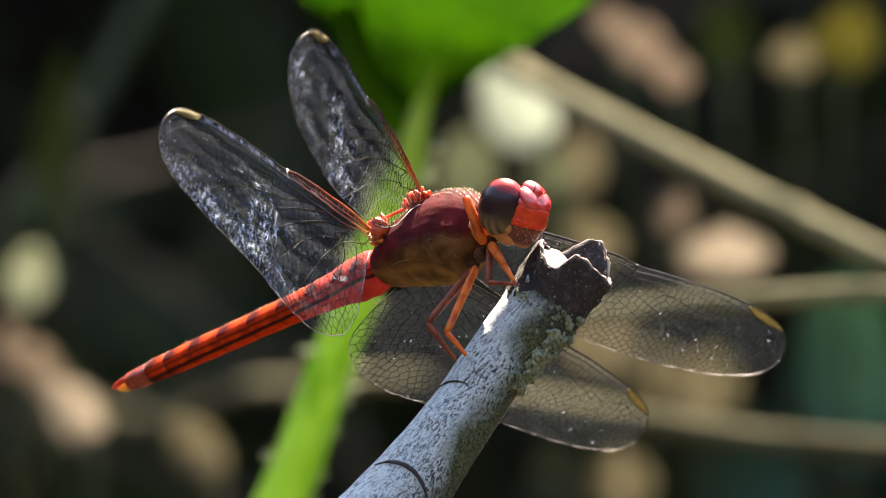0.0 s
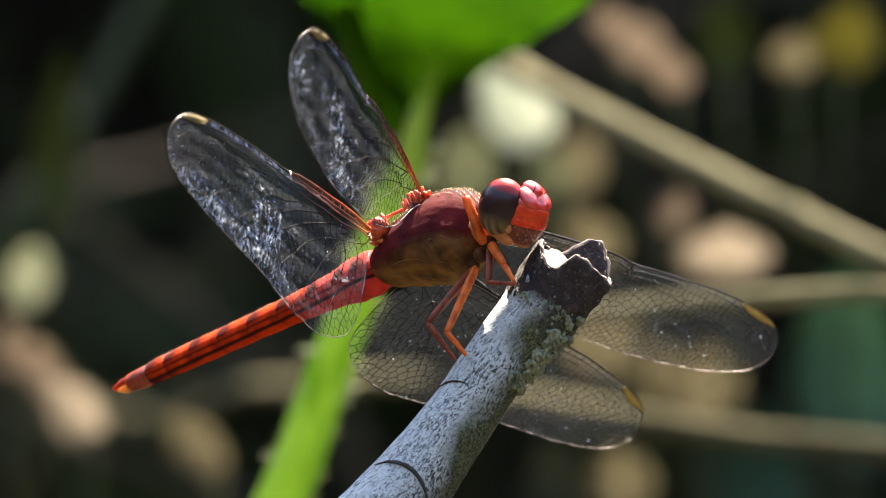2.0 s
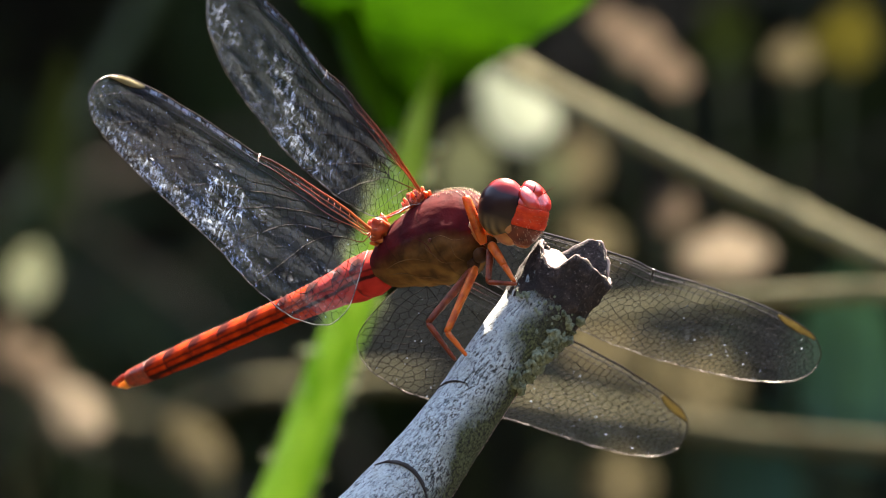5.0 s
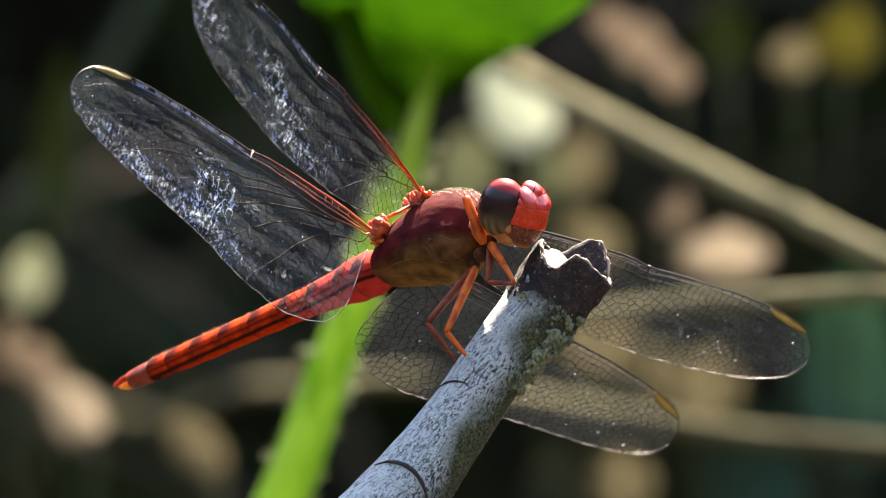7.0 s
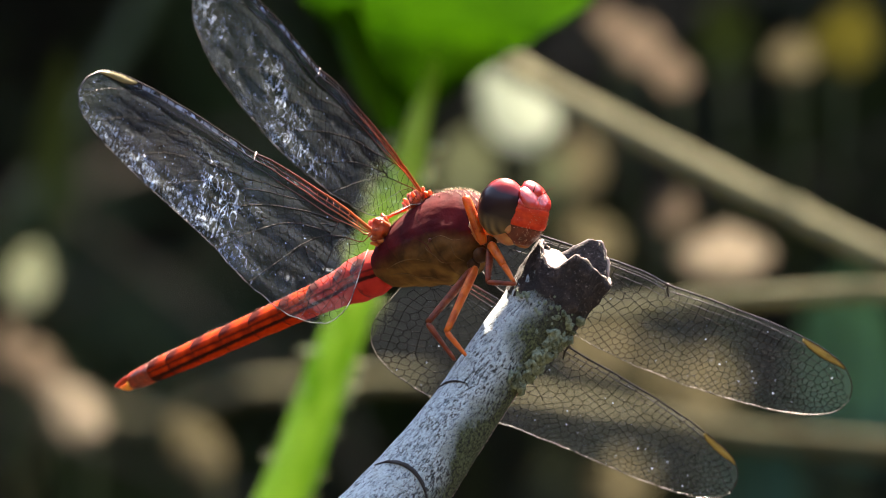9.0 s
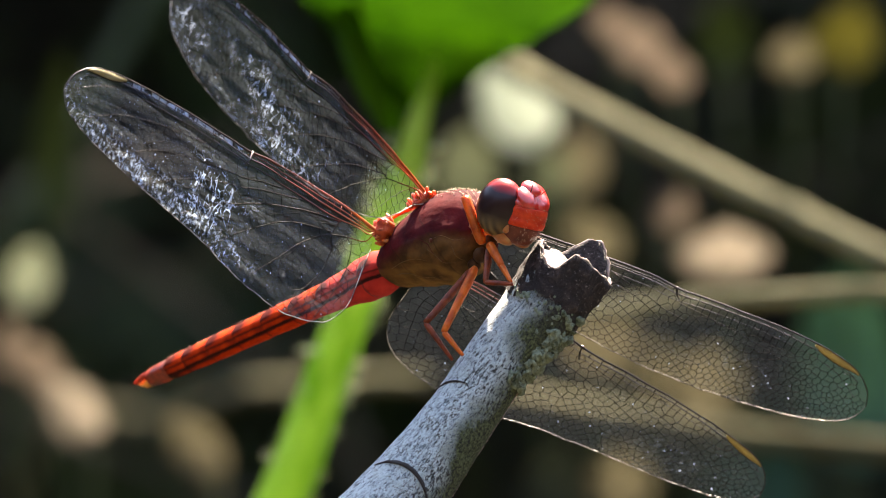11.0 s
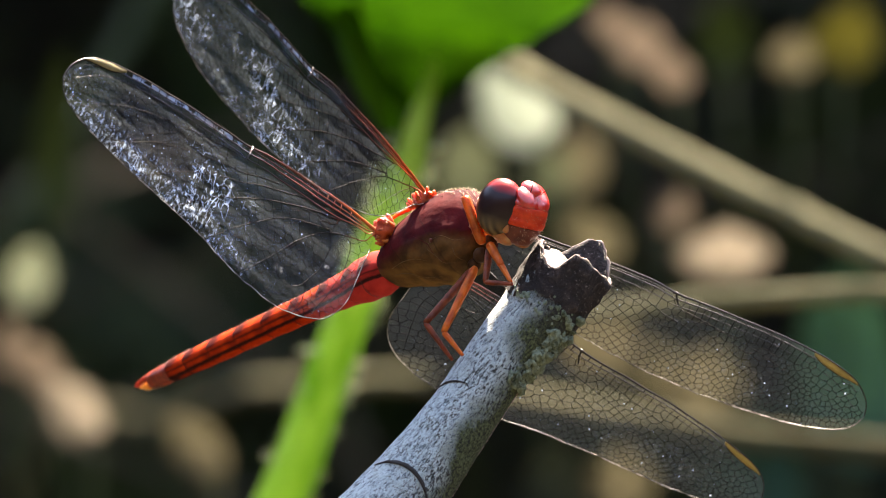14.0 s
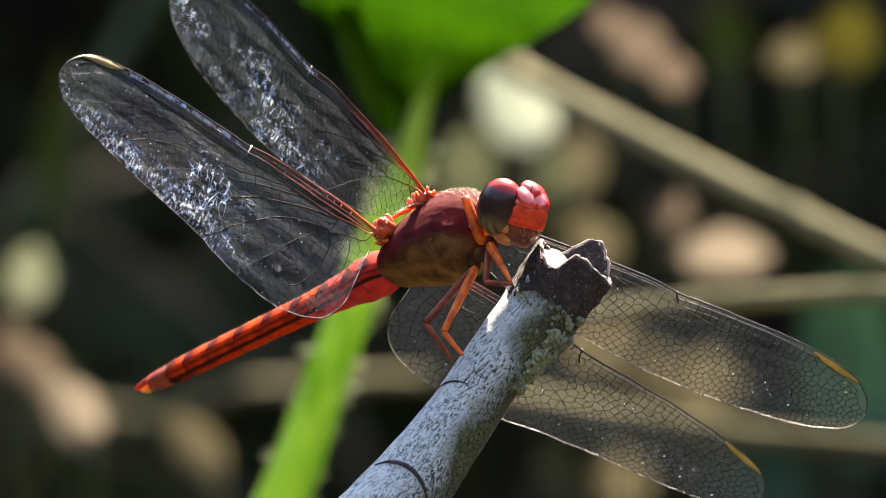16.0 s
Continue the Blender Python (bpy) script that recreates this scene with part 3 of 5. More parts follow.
def perch():
    """The broken grey branch: it rises from the ground, leans, and ends in a torn, hollow tip."""
    root = tagged(new("branch"), "broken grey lichened branch with a torn hollow tip", "branch")
    top = Vector(AXIS[0][0])
    root.location = spot(top)
    pts = curve([p for p, _ in AXIS], 10)
    rad = list(np.interp(np.linspace(0, 1, len(pts)), np.linspace(0, 1, len(AXIS)), [r for _, r in AXIS]))
    low = curve([AXIS[-2][0], AXIS[-1][0], (-34, -20, -75), (-110, -35, -290), (-150, -40, -560)], 8)[9:]
    pts += low
    rad += list(np.linspace(3.9, 8.0, len(low)))
    seg = 44
    along = (Vector(AXIS[0][0]) - Vector(AXIS[2][0])).normalized()
    to_eye = Vector((0, -1, 0))
    side = along.cross(to_eye).normalized()        # the flank under the lean's far side
    front = side.cross(along).normalized()
    if front.y > 0:
        front = -front

    def frame_at(i):
        way = (pts[max(i - 1, 0)] - pts[min(i + 1, len(pts) - 1)]).normalized()
        s = (side - way * side.dot(way)).normalized()
        f = (front - way * front.dot(way) - s * front.dot(s)).normalized()
        return way, s, f

    def skin(i, a, extra=0.0):
        way, s, f = frame_at(i)
        p = pts[i]
        q = s * math.cos(a) + f * math.sin(a)
        r = rad[i] * (1 + 0.035 * noise.noise(p * 0.22 + q * 1.2) + 0.018 * noise.noise(p * 0.9 + q * 3) + 0.010 * noise.noise(p * 2.2 + q * 7)) + extra
        if math.cos(a) > 0.6 and i < 30:
            r += 0.25 * max(0, noise.noise(p * 0.5 + q)) * (math.cos(a) - 0.6) * 2.5
        return p + q * r

    # torn edge: how far each bit of bark reaches past the first ring
    def reach(a):
        h = np.interp(a % (2 * math.pi), [0, 0.4, 0.78, 1.15, 1.50, 1.66, 1.80, 2.11, 2.40, 2.7, 3.1, 4.2, 4.42, 4.73, 5.06, 5.41, 5.77, 6.28], [0.1, 0.2, 0.3, 0.4, 0.48, 0.32, -1.28, -1.40, -1.05, -0.45, -0.05, -0.2, 0.5, 2.2, 2.5, 1.7, 0.7, 0.1])
        return h + 0.16 * noise.noise(Vector((math.cos(a) * 3.2, math.sin(a) * 3.2, 1.7))) + 0.1 * noise.noise(Vector((math.cos(a) * 9, math.sin(a) * 9, 1.7)))

    bm = bmesh.new()
    loops = [[skin(i, 2 * math.pi * k / seg) - top for k in range(seg)] for i in range(10, len(pts))]
    rings(bm, [[q * MM for q in lp] for lp in loops], cap=False)
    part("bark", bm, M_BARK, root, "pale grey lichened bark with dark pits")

    # collar of darker torn bark round the tip
    way, s, f = frame_at(0)
    bm = bmesh.new()
    outer, inner = [], []
    levels = 9
    for j in range(levels):
        v = j / (levels - 1)
        lo, li = [], []
        for k in range(seg * 2):
            a = 2 * math.pi * k / (seg * 2)
            start = skin(17 + int(8 * max(0, math.cos(a - 2.9))), a, 0.03) - top - way * (1.8 * noise.noise(Vector((math.cos(a) * 1.5, math.sin(a) * 1.5, 4))) - 0.2)
            end = skin(0, a, 0.25 + 0.2 * noise.noise(Vector((a * 2, 0, 0)))) - top + way * reach(a)
            p = start.lerp(end, v)
            q = s * math.cos(a) + f * math.sin(a)
            p += q * (0.22 * noise.noise(p * 1.4) + 0.12 * noise.noise(p * 4.0))
            lo.append(p * MM)
            li.append((p - q * (0.5 + 0.9 * (1 - v))) * MM)
        outer.append(lo)
        inner.append(li)
    rings(bm, outer + inner[::-1], cap=False)
    part("torn_bark", bm, M_TORN, root, "dark torn bark collar at the tip")

    # pale crest that paints the sunlit rim on the torn edge
    bm = bmesh.new()
    crest = []
    for k in range(seg * 2 + 1):
        a = 2 * math.pi * k / (seg * 2)
        q = s * math.cos(a) + f * math.sin(a)
        crest.append((Vector(outer[-1][k % (seg * 2)]) / MM - q * 0.25 + way * 0.03) * MM)
    tube(bm, crest, [0.00010 * max(0.1, 1 + 1.6 * noise.noise(Vector((k * 0.45, 0, 0)))) for k in range(len(crest))], 5, rough=0.3)
    part("torn_edge", bm, M_RIM, root, "ragged edge of the torn bark, its sunlit rim painted pale")

    # exposed wood inside the hollow
    bm = bmesh.new()
    loops = []
    for j in range(7):
        v = j / 6
        lp = []
        for k in range(seg):
            a = 2 * math.pi * k / seg
            q = s * math.cos(a) + f * math.sin(a)
            up = way * (-1.0 - 1.1 * v * math.cos(a - 1.3))
            p = q * (rad[0] * (0.12 + 0.76 * v)) + up
            p += way * 0.25 * noise.noise(p * 1.3)
            lp.append(p * MM)
        loops.append(lp)
    rings(bm, loops)
    part("heartwood", bm, M_WOOD, root, "pale sunlit exposed wood in the hollow")

    # dark ring scars, and the curled tendril
    for idx, a0, a1, w, crown, bend in ((60, 0.85, 2.75, 0.17, 0.2, 1.5), (47, 1.95, 3.1, 0.08, -0.3, 0.9)):
        bm = bmesh.new()
        arc = []
        for a in np.linspace(a0, a1, 26):
            shift = crown - bend * (a - 1.85) ** 2
            arc.append((skin(idx, a, 0.05).lerp(skin(idx + (2 if shift < 0 else -2), a, 0.05), abs(shift) / (pts[idx] - pts[idx + (2 if shift < 0 else -2)]).length) - top) * MM)
        tube(bm, arc, [0.00003, w * MM, w * MM, 0.00003], 6, rough=0.4)
        part("scar_or_tendril", bm, M_CRACK, root, "dark ring scar or curled tendril on the bark")

    # crusts of lichen on the shaded flank
    rnd = random.Random(7)
    for _ in range(420):
        i = int(min(43, max(16, rnd.gauss(33, 7))))
        a = rnd.gauss(0.22, 0.38)
        if rnd.random() < 0.08:
            i, a = rnd.randint(15, 22), rnd.uniform(0.2, 2.6)
        p = skin(i, a) - top
        bm = bmesh.new()
        r = 0.12 + 0.42 * rnd.random() ** 1.8 * (0.6 + 0.4 * math.cos(a))
        t = Euler((rnd.uniform(0, 6), rnd.uniform(0, 6), rnd.uniform(0, 6))).to_matrix()
        vs = ball(bm, p * MM, (r * MM, r * 0.8 * MM, r * 0.5 * MM), t, 10, 7)
        for ring in vs:
            for v in ring:
                d = v.co - p * MM
                v.co += d * (0.9 * noise.noise(v.co * 3300) + 0.5 * noise.noise(v.co * 8000))
        part("lichen_lobe", bm, M_LICHEN, root)
    # pale crumbs of lichen down the flank, which paint its sunlit rim
    bm = bmesh.new()
    for _ in range(170):
        i, a = rnd.randint(40, 68), rnd.gauss(-0.05, 0.12)
        r = rnd.uniform(0.03, 0.09)
        ball(bm, (skin(i, a).lerp(skin(i + 1, a), rnd.random()) - top) * MM, (r * MM, r * MM, r * MM), None, 6, 4)
    part("lichen_crumbs", bm, M_RIM, root, "crumbs of lichen that paint the sunlit rim pale", kind="stuff")
    return root


perch()

# ---------------------------------------------------------------- the plant behind
def plant():
    """A broad green leaf on a bristly upright stem."""
    root = tagged(new("green_plant"), "upright green plant with one broad backlit leaf", "plant")
    root.location = spot((-70, 190, -552))
    base = Vector((-70, 190, -552))
    line = curve([(-70, 190, -552), (-60, 188, -250), (-42, 182, -110), (-28, 174, -56), (-16.70, 170, -27.79), (-12.96, 165, -19.24), (-9.64, 160, -9.79), (-5.68, 155, 0.54), (-3.02, 152, 7.37), (-1.90, 152, 11.76), (-0.69, 155, 16.20)], 8)
    bm = bmesh.new()
    tube(bm, [(p - base) * MM for p in line], [0.0026, 0.0026, 0.0026, 0.0026, 0.0026, 0.00245, 0.0022, 0.0020, 0.0018, 0.0014, 0.0010, 0.0005], 12, 0.9)
    part("stem", bm, M_STEM, root, "smooth pale green fleshy stem")
    rnd = random.Random(3)
    for _ in range(150):
        i = rnd.randint(22, len(line) - 14)
        d = Vector((rnd.choice((-1, 1)) * rnd.uniform(0.6, 1), rnd.uniform(-0.8, 0.5), rnd.uniform(-0.2, 0.4))).normalized()
        p = line[i] + d * 1.9
        bm = bmesh.new()
        tube(bm, [(p - base) * MM, (p + d * rnd.uniform(0.5, 1.5) - base) * MM], [0.00020, 0.00007], 4)
        part("bristle", bm, M_FUZZ, root)
    # blade: two halves folded along the midrib, opening upward
    rib = curve([(-2.74, 155, 8.76), (-3.72, 155.6, 12.05), (-5.49, 156, 15.73), (-7.05, 155.5, 19.39), (-6.96, 143, 24.21), (-4.86, 112, 32.76), (-1.10, 95, 39.49)], 10)
    left = curve([(-3.52, 155, 8.76), (-4.70, 154.5, 11.54), (-7.03, 152.5, 15.67), (-10.43, 151, 19.54), (-13.68, 140, 24.14), (-12.34, 112, 32.76), (-1.10, 95, 39.49)], 10)
    right = curve([(-1.76, 155, 8.76), (-0.59, 155.8, 11.56), (3.24, 157, 15.35), (7.88, 155.5, 18.17), (13.32, 142, 22.01), (13.84, 112, 31.83), (-1.10, 95, 39.49)], 10)
    for edge, nm in ((left, "leaf_half"), (right, "leaf_half")):
        bm = bmesh.new()
        cols = 12
        g = []
        for r_, e in zip(rib, edge):
            row = []
            for k in range(cols + 1):
                v = k / cols
                p = r_.lerp(e, v)
                p = p + Vector((0, 2.2 * math.sin(math.pi * v) + 0.8 * noise.noise(p * 0.15), 0))
                row.append(bm.verts.new((p - base) * MM))
            g.append(row)
        for a, b in zip(g, g[1:]):
            for k in range(cols):
                bm.faces.new((a[k], a[k + 1], b[k + 1], b[k]))
        bmesh.ops.solidify(bm, geom=bm.faces[:], thickness=0.0003)
        part(nm, bm, M_LEAF, root, "bright green leaf blade lit from behind")
    # the left margin folds forward; its lit look is put into a brighter green
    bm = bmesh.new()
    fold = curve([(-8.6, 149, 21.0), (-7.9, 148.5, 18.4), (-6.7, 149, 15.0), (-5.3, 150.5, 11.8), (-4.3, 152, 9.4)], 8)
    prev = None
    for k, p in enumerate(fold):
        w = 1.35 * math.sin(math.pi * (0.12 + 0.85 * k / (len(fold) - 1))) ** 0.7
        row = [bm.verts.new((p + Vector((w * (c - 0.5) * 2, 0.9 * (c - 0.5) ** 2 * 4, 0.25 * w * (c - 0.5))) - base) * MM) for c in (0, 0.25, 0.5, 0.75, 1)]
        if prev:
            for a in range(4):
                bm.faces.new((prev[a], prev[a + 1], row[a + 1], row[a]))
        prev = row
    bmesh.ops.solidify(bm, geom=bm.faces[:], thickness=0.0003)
    part("leaf_fold", bm, M_FOLD, root, "folded margin of the leaf, its light put into the colour")
    bm = bmesh.new()
    tube(bm, [(p - base + Vector((0, -0.3, 0))) * MM for p in rib], [0.0005, 0.0004, 0.0003, 0.0002], 8, 0.4)
    part("midrib", bm, M_LEAF, root, "pale green midrib")


plant()


def stalk(name, points, r0, r1, mat, label, nodes=()):
    """A dry stem with swollen joints, standing in the undergrowth."""
    root = tagged(new(name), label, "stem", "dry stems in the undergrowth")
    line = curve(points, 8)
    base = line[0]
    root.location = spot(base)
    rad = np.linspace(r0, r1, len(line))
    cuts = [0, *nodes, len(line) - 1]
    for a, b in zip(cuts, cuts[1:]):
        bm = bmesh.new()
        tube(bm, [(p - base) * MM for p in line[a:b + 1]], [r * MM for r in rad[a:b + 1]], 10, 1.0, 0.06)
        part("internode", bm, mat, root)
    for k in nodes:
        bm = bmesh.new()
        way = (line[k + 1] - line[k - 1]).normalized()
        tube(bm, [(line[k] + way * d - base) * MM for d in (-1.2, -0.4, 0.4, 1.2)], [rad[k] * f * MM for f in (0.95, 1.25, 1.25, 0.95)], 10)
        part("joint", bm, mat, root, "swollen joint")
    return root


stalk("dry_reed", [(-13.78, 400, 32.60), (5.51, 320, 19.20), (25.47, 290, 8.10), (44.75, 270, -1.86), (71.49, 260, -15.16), (130, 250, -552)], 1.15, 1.3, M_STRAW, "pale straw-coloured dry stem leaning across the undergrowth", (9, 20))
stalk("dry_reed", [(6.42, 280, -7.20), (18.62, 250, -5.60), (30.17, 240, -4.55), (44.34, 235, -4.05), (80.03, 230, -7.60), (170, 230, -552)], 0.9, 1.0, M_STRAW, "pale dry stem lying almost level among the plants", (12,))
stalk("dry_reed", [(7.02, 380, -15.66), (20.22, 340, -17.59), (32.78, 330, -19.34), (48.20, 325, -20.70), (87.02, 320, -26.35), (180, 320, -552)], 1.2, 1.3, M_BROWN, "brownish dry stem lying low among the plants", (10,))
stalk("grass_stem", [(-33.04, 620, 40.83), (-45.81, 610, 17.42), (-53.38, 600, 5.09), (-62.71, 600, -14.28), (-90, 600, -552)], 1.6, 1.8, M_DEEP, "broad dark green grass stem in the shade", (26,))
stalk("brown_twig", [(-51.05, 700, 4.69), (-40.28, 700, -3.77), (-29.32, 690, -12.14), (-17.11, 690, -24.36), (-6.46, 700, -42.97), (60, 760, -552)], 0.7, 0.8, M_TWIG_SHADED, "brown dry twig on a slant, shade put into its colour", (6,))
stalk("brown_twig", [(-1.50, 420, -14.44), (-9.15, 440, -14.68), (-17.32, 480, -15.68), (-33.51, 640, -21.70), (-62.68, 760, -43.09), (-80, 900, -552)], 0.9, 1.0, M_STRAW, "tan dry twig lying low in the undergrowth", (5,))


def leaf(name, at, length, width, turn, mat, label, category="leaf", group="leaves in the undergrowth"):
    """A cupped, pointed leaf on a thin stalk that reaches down into the undergrowth."""
    root = tagged(new(name), label, category, group)
    root.matrix_world = Matrix.Translation(spot(at)) @ Euler([radians(a) for a in turn]).to_matrix().to_4x4()
    bm = bmesh.new()
    rows, cols = 14, 8
    g = []
    for i in range(rows + 1):
        s = i / rows
        w = width * 0.5 * math.sin(math.pi * (0.03 + 0.94 * s) ** 0.8) ** 0.75
        g.append([bm.verts.new(Vector((((k / cols) * 2 - 1) * w, length * (s - 0.5), 0.14 * width * abs((k / cols) * 2 - 1) ** 1.5 + 0.10 * length * (s - 0.5) ** 2 * 4 + 0.04 * length * noise.noise(Vector((k * 0.5, s * 3, at[0]))))) * MM) for k in range(cols + 1)])
    for a, b in zip(g, g[1:]):
        for k in range(cols):
            bm.faces.new((a[k], a[k + 1], b[k + 1], b[k]))
    bmesh.ops.solidify(bm, geom=bm.faces[:], thickness=0.0004)
    part("blade", bm, mat, root)
    bm = bmesh.new()
    inv = root.matrix_world.inverted()
    foot = spot(at)
    foot = inv @ Vector((foot.x + 0.02, foot.y + 0.05, 0.0))
    near = Vector((0, -length * 0.47, 0.1 * length)) * MM
    tube(bm, curve([near, near + (foot - near) * 0.3 + Vector((0, 0, -0.01)), foot], 8), [0.0003, 0.0006], 6)
    part("leaf_stalk", bm, M_DEEP, root)
    return root


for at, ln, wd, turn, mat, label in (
    ((7.30, 430, 16.30), 11.5, 8.0, (108, -50, 10), M_GLEAM, "pale green leaf with sun gleam put into its colour"),
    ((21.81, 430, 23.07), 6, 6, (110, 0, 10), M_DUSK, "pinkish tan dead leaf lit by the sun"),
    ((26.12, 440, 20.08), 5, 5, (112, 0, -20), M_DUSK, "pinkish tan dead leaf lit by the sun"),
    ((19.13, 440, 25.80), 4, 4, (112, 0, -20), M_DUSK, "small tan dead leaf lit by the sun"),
    ((39.15, 430, 21.81), 5, 6, (108, 0, 0), M_LEAF_DIM, "tan dead leaf, dimmed by its colour"),
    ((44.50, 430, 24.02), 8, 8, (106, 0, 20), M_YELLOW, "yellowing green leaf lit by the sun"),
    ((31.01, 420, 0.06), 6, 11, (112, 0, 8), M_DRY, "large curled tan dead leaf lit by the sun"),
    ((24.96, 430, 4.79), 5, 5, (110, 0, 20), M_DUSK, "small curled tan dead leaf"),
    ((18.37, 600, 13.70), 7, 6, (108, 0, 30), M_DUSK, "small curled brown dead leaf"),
    ((29.06, 430, -15.07), 9, 9, (100, 0, 10), M_LEAF_DIM, "brown dead leaf with shade put into its colour"),
    ((18.03, 430, -10.02), 9, 10, (106, 0, -10), M_LEAF_DIM, "tan dead leaf with half shade put into its colour"),
    ((23.45, 450, -13.71), 7, 8, (106, 0, 30), M_LEAF_DIM, "tan dead leaf with half shade put into its colour"),
    ((19.92, 430, -25.78), 8, 8, (104, 0, 0), M_LEAF_DIM, "tan dead leaf with half shade put into its colour"),
    ((16.72, 450, 1.03), 7, 9, (104, 0, -10), M_LEAF_DIM, "olive dead leaf with half shade put into its colour"),
    ((14.59, 460, 9.75), 8, 8, (104, 0, 30), M_LEAF_DIM, "olive dead leaf with half shade put into its colour"),
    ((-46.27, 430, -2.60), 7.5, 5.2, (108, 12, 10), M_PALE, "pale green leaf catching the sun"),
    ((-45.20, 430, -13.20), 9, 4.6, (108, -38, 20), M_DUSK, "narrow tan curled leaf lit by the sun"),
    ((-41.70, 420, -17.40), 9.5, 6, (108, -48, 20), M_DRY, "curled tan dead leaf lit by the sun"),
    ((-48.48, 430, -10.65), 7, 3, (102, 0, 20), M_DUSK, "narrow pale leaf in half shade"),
    ((-28.40, 430, -21.60), 10, 5.5, (102, -50, 20), M_LEAF_DIM, "long curled olive-tan dead leaf with half shade put into its colour"),
    ((-26.18, 440, -25.36), 6, 5, (98, 0, 70), M_LEAF_DIM, "curled olive-tan dead leaf with half shade put into its colour"),
    ((-41.33, 800, 1.72), 7, 14, (95, 0, 20), M_TWIG_SHADED, "brown dead leaf with shade put into its colour"),
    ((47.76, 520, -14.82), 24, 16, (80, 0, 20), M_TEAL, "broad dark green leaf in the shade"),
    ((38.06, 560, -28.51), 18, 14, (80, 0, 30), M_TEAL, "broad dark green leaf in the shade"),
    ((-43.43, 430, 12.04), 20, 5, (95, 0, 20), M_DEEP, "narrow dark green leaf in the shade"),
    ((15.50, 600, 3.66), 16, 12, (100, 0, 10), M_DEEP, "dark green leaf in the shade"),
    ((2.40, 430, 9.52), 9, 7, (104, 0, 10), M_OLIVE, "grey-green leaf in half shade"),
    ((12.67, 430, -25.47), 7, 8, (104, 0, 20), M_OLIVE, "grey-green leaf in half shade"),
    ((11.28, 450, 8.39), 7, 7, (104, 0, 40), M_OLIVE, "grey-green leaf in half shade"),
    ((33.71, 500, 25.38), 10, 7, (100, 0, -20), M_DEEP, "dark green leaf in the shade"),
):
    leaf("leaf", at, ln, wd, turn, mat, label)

# ---------------------------------------------------------------- the dragonfly
PIVOT = Vector((4.96, -5.0, -2.01))
FORWARD = Vector((0.72, -0.60, 0.34)).normalized()
RIGHT = Vector((-0.66, -0.56, 0.43))
RIGHT = (RIGHT - FORWARD * RIGHT.dot(FORWARD)).normalized()
DORSAL = RIGHT.cross(FORWARD).normalized()
BODY = Matrix((FORWARD, -RIGHT, DORSAL)).transposed()      # columns: forward, left, dorsal

dragonfly = tagged(new("dragonfly"), "scarlet red dragonfly clinging to the tip of a broken branch", "dragonfly")
dragonfly.matrix_world = Matrix.Translation(spot(PIVOT))


def on_fly(p):
    """Millimetres off the perch's middle, in the dragonfly's space."""
    return (Vector(p) - PIVOT) * MM


def turned(origin, axes):
    return Matrix.Translation(on_fly(origin)) @ axes.to_4x4()


